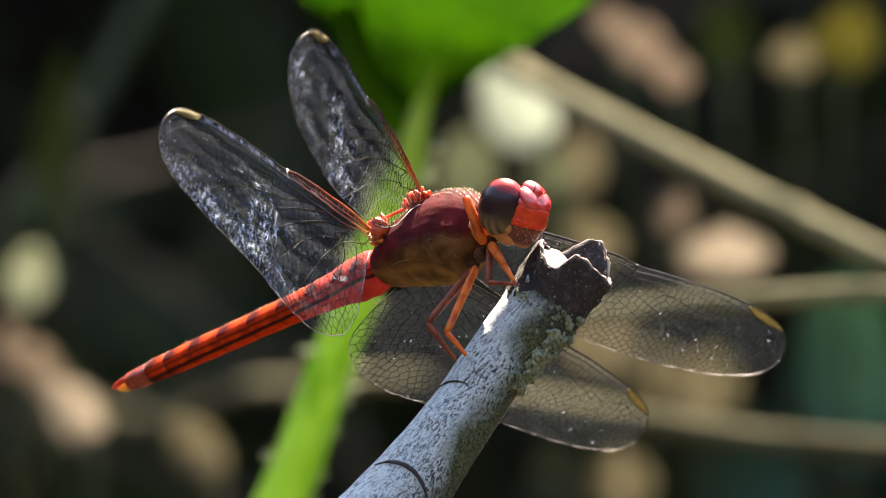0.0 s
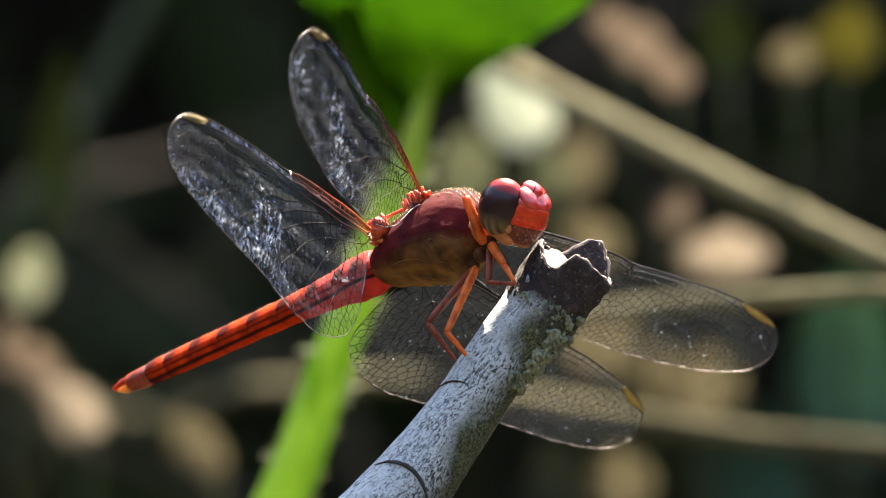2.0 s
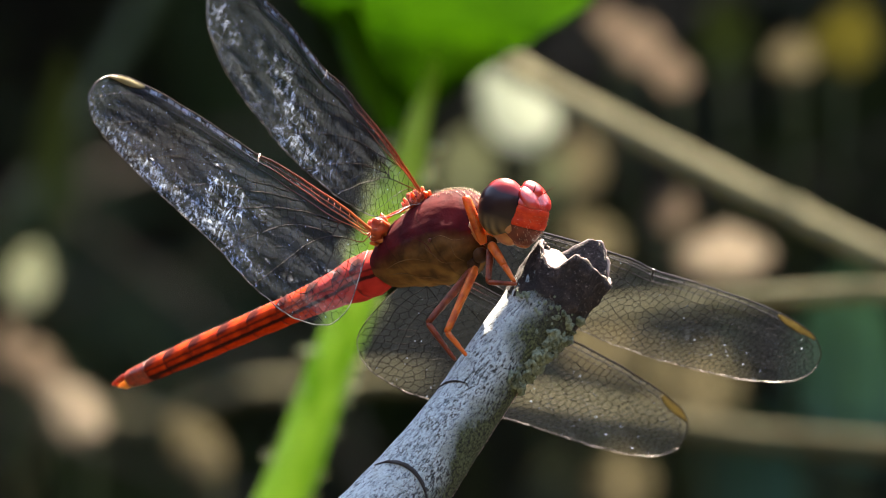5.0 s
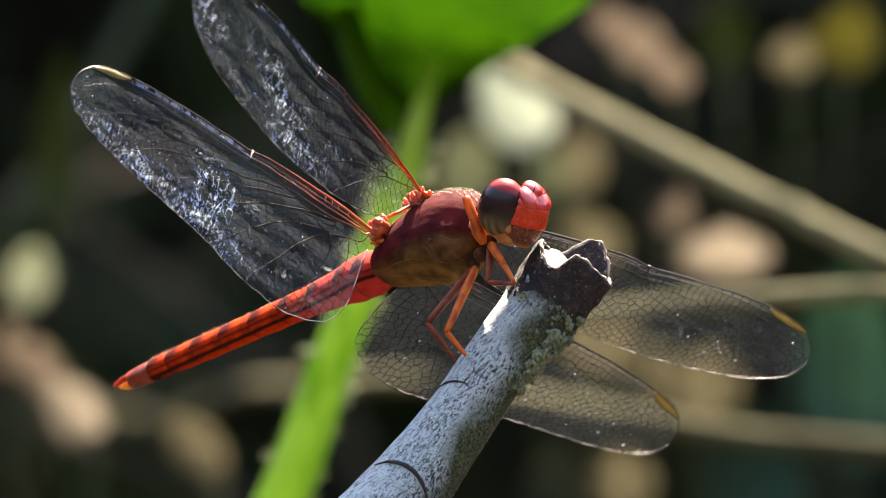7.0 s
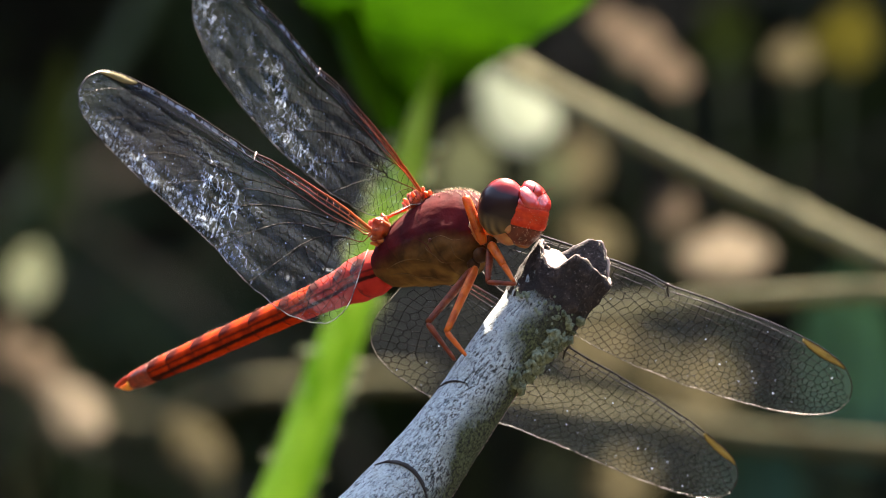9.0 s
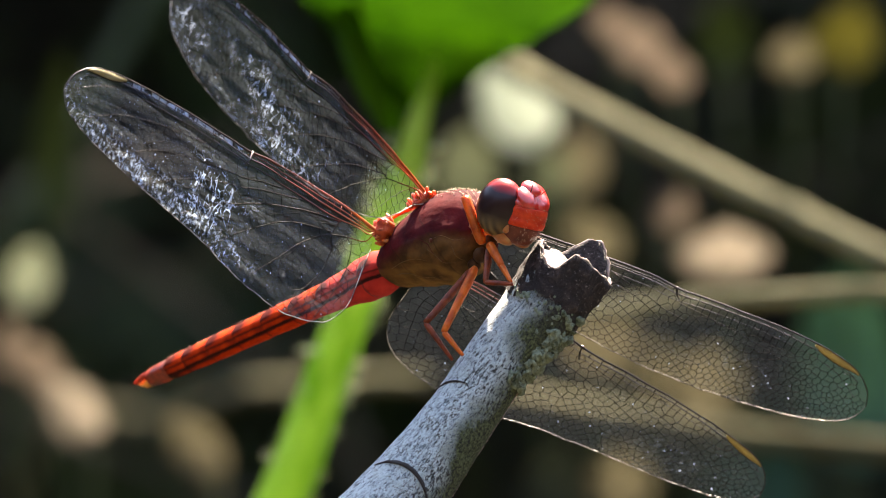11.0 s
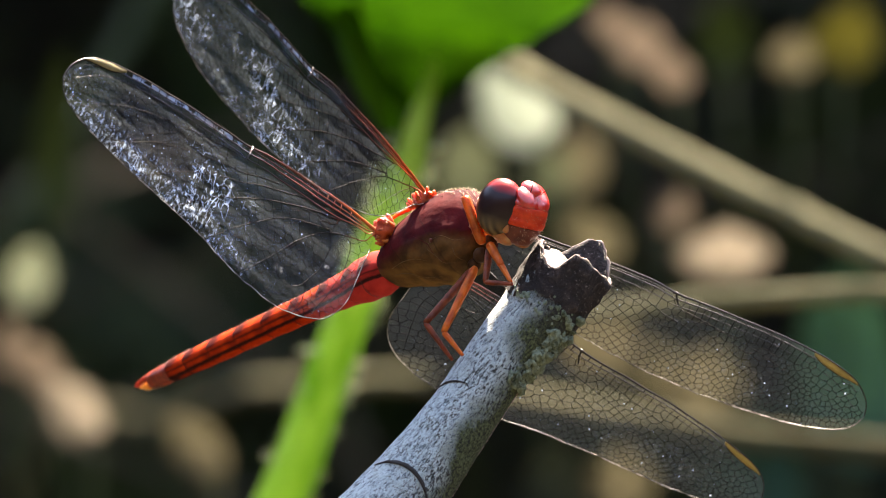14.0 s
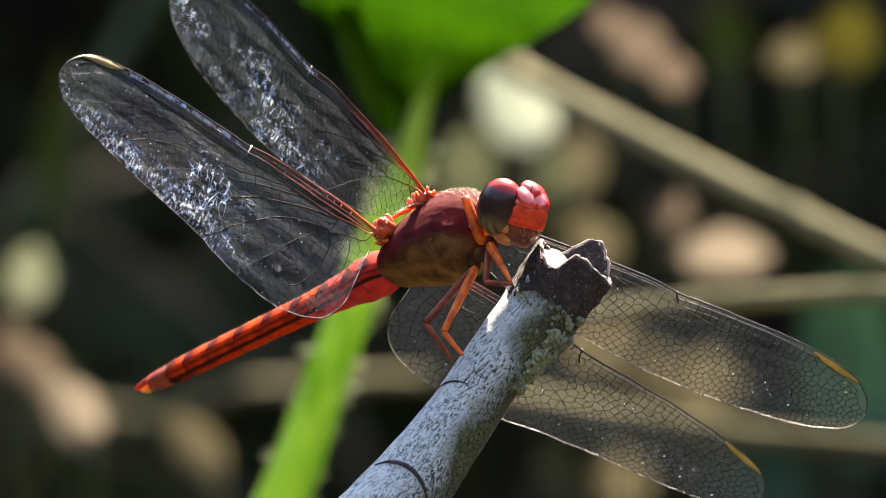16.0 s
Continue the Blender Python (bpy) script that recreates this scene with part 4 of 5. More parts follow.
def thorax():
    rear, front = Vector((-4.53, 3, -1.36)), Vector((3.18, -3.6, 1.47))
    fwd = (front - rear).normalized()
    left = (BODY.col[1] - fwd * BODY.col[1].dot(fwd)).normalized()
    axes = Matrix((fwd, left, fwd.cross(left))).transposed()
    length = (front - rear).length
    m = turned((rear + front) / 2, axes)
    bm = bmesh.new()
    loops = []
    # along, half width, top, bottom
    shape = ((-0.50, 1.0, 0.9, 1.1), (-0.46, 1.6, 1.6, 1.5), (-0.38, 2.1, 2.5, 1.75), (-0.25, 2.5, 3.1, 2.0), (-0.10, 2.75, 3.65, 2.35), (0.05, 2.85, 4.05, 2.75), (0.18, 2.75, 4.0, 3.05), (0.30, 2.45, 3.55, 3.0), (0.40, 1.95, 2.8, 2.5), (0.47, 1.4, 1.9, 1.7), (0.51, 0.7, 0.8, 0.8))
    for x, w, t, b in shape:
        lp = []
        for k in range(36):
            a = 2 * math.pi * k / 36
            c, s = math.cos(a), math.sin(a)
            p = Vector((x * length + (0.35 * s if s > 0 else 0), w * math.copysign(abs(c) ** 0.9, c), (t if s > 0 else b) * math.copysign(abs(s) ** 0.95, s)))
            # sutures: slanting grooves on the flank
            g = abs(((p.x + 0.55 * p.z) / 2.3) % 1 - 0.5)
            p *= 1 - 0.05 * math.exp(-(g / 0.05) ** 2)
            p += p.normalized() * 0.07 * noise.noise(p * 0.8)
            lp.append(p * MM)
        loops.append(lp)
    rings(bm, loops)
    bmesh.ops.subdivide_edges(bm, edges=bm.edges[:], cuts=2, use_grid_fill=True, smooth=0.5)
    # the lower flank is made of small uneven plates
    for q in bm.verts:
        p = q.co / MM
        low = min(1, max(0, (0.5 - p.z) / 1.2)) * min(1, max(0, (p.x + 3.6) / 1.5))
        ridge = 1 - abs(noise.noise(p * 0.75 + Vector((3, 1, 2)))) * 3
        q.co += q.co.normalized() * (0.16 * noise.noise(p * 1.5) + 0.10 * max(0, ridge)) * low * MM
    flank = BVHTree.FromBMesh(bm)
    part("thorax", bm, M_THORAX, dragonfly, "dull wine-red hairy thorax with olive-brown lower flank", m)
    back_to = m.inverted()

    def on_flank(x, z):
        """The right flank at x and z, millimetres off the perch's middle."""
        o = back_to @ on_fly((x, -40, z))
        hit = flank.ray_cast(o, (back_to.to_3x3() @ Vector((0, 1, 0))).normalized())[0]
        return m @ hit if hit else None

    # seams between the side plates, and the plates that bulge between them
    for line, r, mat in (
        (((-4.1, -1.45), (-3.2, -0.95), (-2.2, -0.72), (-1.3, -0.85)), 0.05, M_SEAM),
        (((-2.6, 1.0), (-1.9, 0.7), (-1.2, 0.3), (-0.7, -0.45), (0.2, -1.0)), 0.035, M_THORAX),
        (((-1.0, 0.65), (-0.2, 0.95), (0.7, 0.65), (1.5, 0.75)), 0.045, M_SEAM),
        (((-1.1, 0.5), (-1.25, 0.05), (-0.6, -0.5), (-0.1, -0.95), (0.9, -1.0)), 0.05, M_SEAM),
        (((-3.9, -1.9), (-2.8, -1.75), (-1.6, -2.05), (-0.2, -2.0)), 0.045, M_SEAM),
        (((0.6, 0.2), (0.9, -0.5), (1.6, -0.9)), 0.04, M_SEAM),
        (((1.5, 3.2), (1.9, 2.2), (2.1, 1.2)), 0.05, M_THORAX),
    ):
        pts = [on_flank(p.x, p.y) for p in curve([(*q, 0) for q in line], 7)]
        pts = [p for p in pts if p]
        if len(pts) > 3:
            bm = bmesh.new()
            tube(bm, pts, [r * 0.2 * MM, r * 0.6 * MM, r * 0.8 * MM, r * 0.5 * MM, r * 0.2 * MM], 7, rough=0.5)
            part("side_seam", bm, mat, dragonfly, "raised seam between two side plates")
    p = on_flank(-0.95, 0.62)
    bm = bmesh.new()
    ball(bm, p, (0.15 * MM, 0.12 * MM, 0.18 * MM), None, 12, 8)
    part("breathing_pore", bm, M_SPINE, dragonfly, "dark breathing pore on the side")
    rnd = random.Random(21)
    bm = bmesh.new()
    for _ in range(2600):
        i, k = rnd.randint(1, len(loops) - 2), rnd.randint(3, 13)
        p = loops[i][k].lerp(loops[i + 1][(k + 1) % 36], rnd.random())
        d = Vector((0, p.y, p.z)).normalized()
        d = (d + Vector((rnd.gauss(0, 0.3), rnd.gauss(0, 0.3), rnd.gauss(0, 0.3)))).normalized()
        tube(bm, [p, p + d * rnd.uniform(0.08, 0.28) * MM], [0.000010, 0.000004], 3)
    part("thorax_hair", bm, M_HAIR, dragonfly, "fine pale hairs on the back", m, kind="stuff")
    return axes


def hinges():
    """Where the wings join: a soft orange-red pad with small hard pieces that lead into the wing veins."""
    rnd = random.Random(5)
    for c, count, out, size in (((-1.95, 0.2, 3.55), 15, (-0.35, -0.5, 0.9), (0.55, 0.5, 0.62)), ((-4.72, 0.6, 1.30), 18, (-0.9, -0.4, 0.3), (0.62, 0.5, 0.85)), ((-0.37, 4, 0.87), 4, (0.6, 0.5, -0.2), (0.5, 0.4, 0.4))):
        bm = bmesh.new()
        at = on_fly(c)
        for lp in ball(bm, at, [k * 1.2 * MM for k in size], None, 20, 14):
            for q in lp:
                q.co += (q.co - at) * 0.6 * noise.noise(q.co * 2300)
        part("hinge_pad", bm, M_PAD, dragonfly, "red-orange skin round the wing hinge")
        side = Vector(out).cross(Vector((0, 1, 0))).normalized()
        for k in range(count):
            a = Vector(c) + side * (k / count - 0.5) * 1.9 + Vector((rnd.gauss(0, 0.14), rnd.gauss(-0.2, 0.18), rnd.gauss(0, 0.14)))
            d = (Vector(out) + side * (k / count - 0.5) * 0.9 + Vector((rnd.gauss(0, 0.3), rnd.gauss(0, 0.3), rnd.gauss(0, 0.3)))).normalized()
            h = rnd.uniform(0.28, 0.52)
            bm = bmesh.new()
            tube(bm, [on_fly(a - d * h), on_fly(a - d * h * 0.3), on_fly(a + d * h * 0.4), on_fly(a + d * h)], [0.00011, rnd.uniform(0.00014, 0.00025), 0.00016, 0.00010], 9, 0.8, 0.6)
            part("wing_hinge", bm, M_HINGE, dragonfly, "bright orange wing hinge")
    # pale ridge along the back between the hinges
    bm = bmesh.new()
    tube(bm, [on_fly(p) for p in curve([(-4.76, 1.5, 1.85), (-3.86, 1.2, 2.42), (-2.55, 1, 3.08), (-1.81, 1, 3.82), (-1.15, 0.9, 4.15)], 6)], [0.0001, 0.00014, 0.00008], 8, rough=0.3)
    part("back_ridge", bm, M_HINGE, dragonfly, "pale orange ridge between the wings")


def head():
    centre = Vector((5.29, -6, 2.56))
    face = Vector((0.62, -0.72, -0.28)).normalized()
    left = Vector((0.70, 0.66, -0.12))
    left = (left - face * left.dot(face)).normalized()
    axes = Matrix((face, left, face.cross(left))).transposed()
    bm = bmesh.new()
    ball(bm, (-0.1 * MM, 0, -0.1 * MM), (1.6 * MM, 1.6 * MM, 1.9 * MM), None, 26, 18)
    skull = part("head", bm, M_MOUTH, dragonfly, "broad red-faced head with huge eyes", turned(centre, axes))
    for side in (-1, 1):
        bm = bmesh.new()
        ball(bm, (0, 0, 0), (1.80 * MM, 1.42 * MM, 2.12 * MM), Euler((0, 0, radians(-side * 18))).to_matrix(), 36, 26)
        part("eye", bm, M_EYE, skull, "glossy compound eye, red above and dark below", Matrix.Translation(Vector((-0.28, side * 1.30, 0.22)) * MM))

    # the face: plates stacked on one rounded form, parted by grooves
    def plate(name, z0, z1, mat, label, swell, groove=0.0, size=(1.68, 1.62, 2.35), centre=(0.92, 0.05, -0.05), dome=lambda t: 1.0):
        bm = bmesh.new()
        loops = []
        for j in range(13):
            t = j / 12
            z = z0 + (z1 - z0) * t
            w = dome(t) * math.sqrt(max(0.02, 1 - (z / size[2]) ** 2)) + swell * (math.sin(math.pi * (0.04 + 0.92 * t)) ** 0.6 - 0.6)
            lp = []
            for k in range(44):
                a = 2 * math.pi * k / 44
                x, y = math.cos(a), math.sin(a)
                f = w * (1 - groove * math.exp(-(y / 0.16) ** 2) * (x > 0) * math.sin(math.pi * (0.15 + 0.75 * t)))
                q = Vector((centre[0] + size[0] * f * x, centre[1] + size[1] * w * y, centre[2] + z + 0.1 * f * x))
                lp.append((q + q.normalized() * 0.03 * noise.noise(q * 2.6)) * MM)
            loops.append(lp)
        rings(bm, loops)
        return part(name, bm, mat, skull, label)

    plate("forehead", 0.86, 1.95, M_FACE, "shiny scarlet forehead with a middle groove", 0.10, 0.22, dome=lambda t: 1 - 0.5 * max(0, (t - 0.3) / 0.7) ** 2)
    plate("upper_clypeus", 0.34, 0.90, M_CLYPEUS, "orange-red upper face plate", 0.05)
    plate("lower_clypeus", 0.02, 0.36, M_CLYPEUS, "orange-red lower face plate", -0.02)
    plate("labrum", -0.58, 0.03, M_CLYPEUS, "orange-red upper lip", 0.05)
    plate("labium", -1.95, -0.56, M_MOUTH, "dark reddish-brown lower lip", 0.03, size=(1.55, 1.55, 2.35))
    bm = bmesh.new()
    ball(bm, (0, 0, 0), (0.85 * MM, 0.80 * MM, 0.50 * MM), Euler((0, radians(20), 0)).to_matrix(), 22, 14)
    part("crown", bm, M_FACE, skull, "shiny scarlet crown", Matrix.Translation(Vector((0.85, 0.1, 2.08)) * MM))
    for side in (-1, 1):
        bm = bmesh.new()
        ball(bm, (0, 0, 0), (1.05 * MM, 0.78 * MM, 0.50 * MM), Euler((0, radians(34), 0)).to_matrix(), 22, 14)
        part("forehead_lobe", bm, M_FACE, skull, "shiny scarlet bulge of the forehead", Matrix.Translation(Vector((1.42, 0.05 + side * 0.60, 1.48)) * MM))
        bm = bmesh.new()
        ball(bm, (0, 0, 0), (0.70 * MM, 0.20 * MM, 0.40 * MM), Euler((0, radians(40), 0)).to_matrix(), 16, 10)
        part("mandible", bm, M_NECK, skull, "pale tan jaw plate", Matrix.Translation(Vector((0.85, side * 1.38, -0.80)) * MM))
        bm = bmesh.new()
        ball(bm, (0, 0, 0), (1.45 * MM, 0.80 * MM, 0.70 * MM), Euler((0, radians(18), 0)).to_matrix(), 18, 12)
        part("cheek", bm, M_NECK, skull, "tan cheek below the eye", Matrix.Translation(Vector((0.0, side * 0.75, -1.50)) * MM))
        bm = bmesh.new()
        tube(bm, curve([(1.6 * MM, side * 0.5 * MM, 2.0 * MM), (1.85 * MM, side * 0.7 * MM, 2.4 * MM), (2.1 * MM, side * 0.95 * MM, 2.75 * MM)], 5), [0.00005, 0.000012], 5)
        part("antenna", bm, M_SPINE, skull, "thin dark antenna")
    # short hairs on the face, thickest on the far cheek and the lips
    rnd = random.Random(9)
    bm = bmesh.new()
    for _ in range(240):
        d = Vector((rnd.uniform(0.2, 1), rnd.uniform(-0.5, 1.0), rnd.uniform(-1, 0.7))).normalized()
        p = Vector((0.92 + d.x * 1.6, d.y * 1.6, d.z * 2.0)) * MM
        tube(bm, [p, p + d * rnd.uniform(0.10, 0.26) * MM], [0.000016, 0.000006], 3)
    part("face_hair", bm, M_HAIR, skull, "short pale face hairs", kind="stuff")
    # neck
    bm = bmesh.new()
    tube(bm, [on_fly(p) for p in curve([(2.69, -3.6, 1.35), (3.59, -4.4, 1.47), (4.44, -5, 1.87)], 5)], [0.0013, 0.0011, 0.0013], 14)
    part("neck", bm, M_NECK, dragonfly, "pale brown neck")
    return skull


def abdomen():
    """Ten ringed segments on a line that runs back and down; the rear ones can curl."""
    base, tip = Vector((-4.77, 3, -1.69)), Vector((-24.22, 17.5, -10.35))
    back = (tip - base).normalized()
    up = Vector((0, 0.27, 1))
    up = (up - back * up.dot(back)).normalized()
    axes = Matrix((-back, (up.cross(-back)), up)).transposed()
    total = (tip - base).length
    bm = bmesh.new()
    core_m = turned(base, axes)
    tube(bm, [Vector((1.4 * MM, 0, -0.1 * MM)), Vector((-1 * MM, 0, 0)), Vector((-total * 0.80 * MM, 0, 0))], [0.0012, 0.0011, 0.0006], 16)
    core = part("abdomen", bm, M_TAIL, dragonfly, "long scarlet abdomen with dark side marks", core_m)
    cuts = [-0.03, 0.05, 0.125, 0.235, 0.35, 0.465, 0.58, 0.69, 0.79, 0.865, 0.945]
    half = lambda s: float(np.interp(s, [-0.03, 0.02, 0.08, 0.15, 0.3, 0.5, 0.7, 0.85, 0.95], [1.5, 1.8, 1.75, 1.4, 1.14, 1.05, 1.0, 0.88, 0.72]))
    tail = None
    for i, (s0, s1) in enumerate(zip(cuts, cuts[1:])):
        bm = bmesh.new()
        loops = []
        ln = (s1 - s0) * total
        for j in range(9):
            v = j / 8
            s = s0 + (s1 - s0) * v
            h = half(s) * (1 + 0.035 * math.sin(math.pi * v))
            lp = []
            for k in range(28):
                a = 2 * math.pi * k / 28
                c, q = math.cos(a), math.sin(a)
                # roof-shaped above, hollow-sided below
                y = h * 0.98 * math.copysign(abs(c) ** 0.8, c) * (1 if q < 0 else (1 - 0.30 * q))
                z = h * (0.98 * q if q > 0 else 0.86 * q)
                if q < -0.25:
                    y *= 0.86
                p = Vector((-v * ln, y, z))
                p.z += 0.03 * noise.noise(p * 1.7 + Vector((i * 3, 0, 0)))
                lp.append(Vector((p.x + ln, p.y, p.z)) * MM)
            loops.append(lp)
        rings(bm, loops, cap=i in (0, 8, 9))
        me_mat = M_BLOOM if i < 3 else M_ABDOMEN if i < 9 else M_TAIL
        origin = Vector((-(s1 if i < 9 else s1 - cuts[9]) * total * MM, 0, 0))
        if i == 9:
            ob = part("abdomen_end", bm, me_mat, dragonfly, "movable orange-red end of the abdomen", core_m @ Matrix.Translation(Vector((-s0 * total * MM, 0, 0))))
            ob.data.transform(Matrix.Translation(Vector((-ln * MM, 0, 0))))
            tail = ob
        elif i > 9:
            part("segment", bm, me_mat, tail, "", Matrix.Translation(origin))
        else:
            part("segment", bm, me_mat, core, "", Matrix.Translation(origin))
    # fine pale down along the back of the abdomen
    rnd = random.Random(12)
    bm = bmesh.new()
    for _ in range(1100):
        sx = rnd.uniform(0.02, 0.86)
        h = half(sx)
        a = rnd.gauss(math.pi / 2, 0.45)
        p = Vector((-sx * total, h * 0.7 * math.cos(a), h * 0.98 * math.sin(a)))
        d = Vector((rnd.gauss(-0.4, 0.4), math.cos(a) + rnd.gauss(0, 0.3), math.sin(a))).normalized()
        tube(bm, [p * MM, (p + d * rnd.uniform(0.06, 0.2)) * MM], [0.000014, 0.000006], 3)
    part("abdomen_down", bm, M_DOWN, core, "fine pale down along the back", kind="stuff")
    # claspers
    x0 = -(cuts[-1] - cuts[9]) * total
    for side in (-1, 1):
        bm = bmesh.new()
        tube(bm, [Vector((x0 + 0.4, side * 0.28, 0.25)) * MM, Vector((x0 - 0.5, side * 0.32, 0.22)) * MM, Vector((x0 - 1.3, side * 0.22, 0.10)) * MM, Vector((x0 - 1.75, side * 0.12, 0.12)) * MM], [0.00026, 0.00024, 0.00018, 0.00004], 8)
        part("clasper", bm, M_TAIL, tail, "short brown upper tail appendage")
    bm = bmesh.new()
    tube(bm, [Vector((x0 + 0.4, 0, -0.25)) * MM, Vector((x0 - 0.5, 0, -0.28)) * MM, Vector((x0 - 1.25, 0, -0.12)) * MM], [0.00036, 0.00032, 0.00010], 10)
    part("lower_clasper", bm, M_CLASPER, tail, "short yellow-orange lower tail appendage")
    return core, tail, core_m, cuts[9] * total


def leg(points, radii, spines, label, seed, mat=None):
    """Femur, shin and foot as tapered pieces with rows of bristles."""
    rnd = random.Random(seed)
    names = ("femur", "shin", "foot")
    root = None
    for (a, b), (r0, r1), nm in zip(zip(points, points[1:]), radii, names):
        a, b = on_fly(a), on_fly(b)
        bm = bmesh.new()
        mid = a.lerp(b, 0.35)
        tube(bm, [a, a.lerp(b, 0.08), mid, a.lerp(b, 0.9), b], [r0 * 0.7 * MM, r0 * MM, (r0 * 0.6 + r1 * 0.4) * 1.06 * MM, r1 * MM, r1 * 0.85 * MM], 10, 0.8, 0.06)
        if root is None:
            root = part("leg", bm, mat or M_LEG, dragonfly, label)
        else:
            part(nm, bm, mat or M_LEG, root)
        way = (b - a).normalized()
        n = int((b - a).length / (0.42 * MM)) if nm != "foot" else 3
        if spines:
            bm = bmesh.new()
            for k in range(1, n):
                for sgn in (-1, 1):
                    p = a.lerp(b, k / n)
                    d = (way.cross(Vector((0, 1, 0))).normalized() * sgn * 0.8 + way * 0.6 + Vector((0, rnd.uniform(-0.6, 0.1), 0))).normalized()
                    tube(bm, [p, p + d * rnd.uniform(0.32, 0.55) * MM], [0.00003, 0.000008], 4)
            part("bristles", bm, M_SPINE, root, "dark leg bristles", kind="stuff")
    return root


def legs():
    leg([(2.12, -4.6, -1.51), (-1.10, -7.6, -5.32), (0.89, -8.2, -7.99)], [(0.36, 0.26), (0.24, 0.15)], True, "orange-red hind leg, shade put into its colour, dark bristles", 1, M_LEG_SHADED)
    leg([(2.36, -5.4, -1.34), (0.28, -8.6, -5.96), (1.70, -8.9, -7.66)], [(0.36, 0.28), (0.24, 0.15)], True, "bright orange hind leg with dark bristles", 2)
    leg([(3.42, -6, 0.04), (3.25, -8, -2.39), (5.27, -9, -2.51)], [(0.34, 0.24), (0.22, 0.16)], True, "orange front leg bent under the body, shade put into its colour", 3, M_LEG_SHADED)
    leg([(3.42, -6.4, 0.37), (4.42, -8, -1.18), (5.15, -8.8, -2.39)], [(0.36, 0.28), (0.26, 0.17)], True, "orange front leg gripping the branch", 4)
    leg([(2.93, -6.4, 0.37), (1.63, -5.8, 3.79), (2.68, -6.6, 1.18)], [(0.42, 0.38), (0.26, 0.14)], True, "folded orange front leg held behind the eye", 5)
    for c, r in (((2.69, -4.8, -0.45), 1.0), ((2.20, -4.2, -1.10), 0.9), ((3.42, -5.2, 0.53), 0.9), ((3.58, -5.6, -0.20), 0.7)):
        bm = bmesh.new()
        ball(bm, on_fly(c), (r * 0.55 * MM, r * 0.5 * MM, r * 0.6 * MM), None, 14, 10)
        part("hip", bm, M_HIP, dragonfly, "brown leg base")


# ---- wings: x from the root to the tip, +y to the leading edge
EDGES = {
    "fore": ([(0, 0), (.12, .012), (.3, .02), (.44, .02), (.5, .011), (.56, .014), (.7, .016), (.85, .006), (.94, -.02), (.985, -.06), (1, -.1)],
             [(0, -.03), (.03, -.05), (.08, -.1), (.15, -.143), (.25, -.174), (.36, -.195), (.5, -.212), (.65, -.215), (.8, -.204), (.93, -.174), (.985, -.14), (1, -.1)]),
    "hind": ([(0, 0), (.12, .012), (.25, .016), (.37, .014), (.42, .007), (.48, .009), (.7, .013), (.85, .003), (.94, -.02), (.985, -.062), (1, -.105)],
             [(0, -.06), (.012, -.15), (.022, -.225), (.065, -.295), (.14, -.335), (.24, -.348), (.36, -.332), (.5, -.288), (.65, -.256), (.8, -.224), (.92, -.186), (.98, -.15), (1, -.105)]),
}
NODE = {"fore": 0.5, "hind": 0.42}
# long veins behind the front edge: share of the length, share of the chord; then start and end radius
VEINS = {
    "fore": (
        (((.00, .16), (.08, .13), (.15, .15), (.35, .16), (.50, .15), (.70, .15), (.88, .20), (.97, .42)), .044, .018),
        (((.52, .17), (.66, .25), (.82, .42), (.93, .80)), .026, .016),
        (((.36, .17), (.54, .33), (.72, .58), (.86, 1.0)), .030, .018),
        (((.28, .17), (.46, .36), (.62, .62), (.75, 1.0)), .032, .018),
        (((.14, .17), (.30, .33), (.48, .62), (.64, 1.0)), .040, .020),
        (((.15, .36), (.26, .50), (.40, .80), (.48, 1.0)), .036, .020),
        (((.00, .34), (.08, .34), (.145, .40), (.22, .62), (.33, 1.0)), .042, .020),
        (((.06, .38), (.11, .66), (.17, 1.0)), .024, .018),
        (((.145, .17), (.150, .28), (.155, .40)), .034, .028),
        (((.145, .40), (.20, .30), (.155, .26)), .026, .022),
    ),
    "hind": (
        (((.00, .14), (.06, .11), (.12, .13), (.30, .13), (.42, .12), (.66, .13), (.86, .18), (.97, .42)), .044, .018),
        (((.46, .14), (.62, .22), (.80, .40), (.93, .82)), .026, .016),
        (((.30, .15), (.48, .28), (.68, .52), (.84, 1.0)), .032, .018),
        (((.24, .15), (.40, .29), (.58, .58), (.72, 1.0)), .034, .018),
        (((.11, .14), (.26, .24), (.44, .50), (.60, 1.0)), .044, .020),
        (((.13, .25), (.25, .34), (.38, .62), (.48, 1.0)), .038, .020),
        (((.00, .22), (.06, .22), (.125, .27), (.20, .42), (.28, .70), (.36, 1.0)), .044, .020),
        (((.125, .27), (.115, .42), (.135, .62), (.19, .80), (.235, .80), (.25, .66), (.20, .42)), .030, .020),
        (((.06, .24), (.055, .50), (.085, .78), (.12, 1.0)), .026, .018),
        (((.16, .72), (.15, .86), (.17, 1.0)), .020, .016),
        (((.115, .14), (.120, .20), (.125, .27)), .036, .030),
        (((.125, .27), (.165, .23), (.120, .19)), .028, .024),
    ),
}


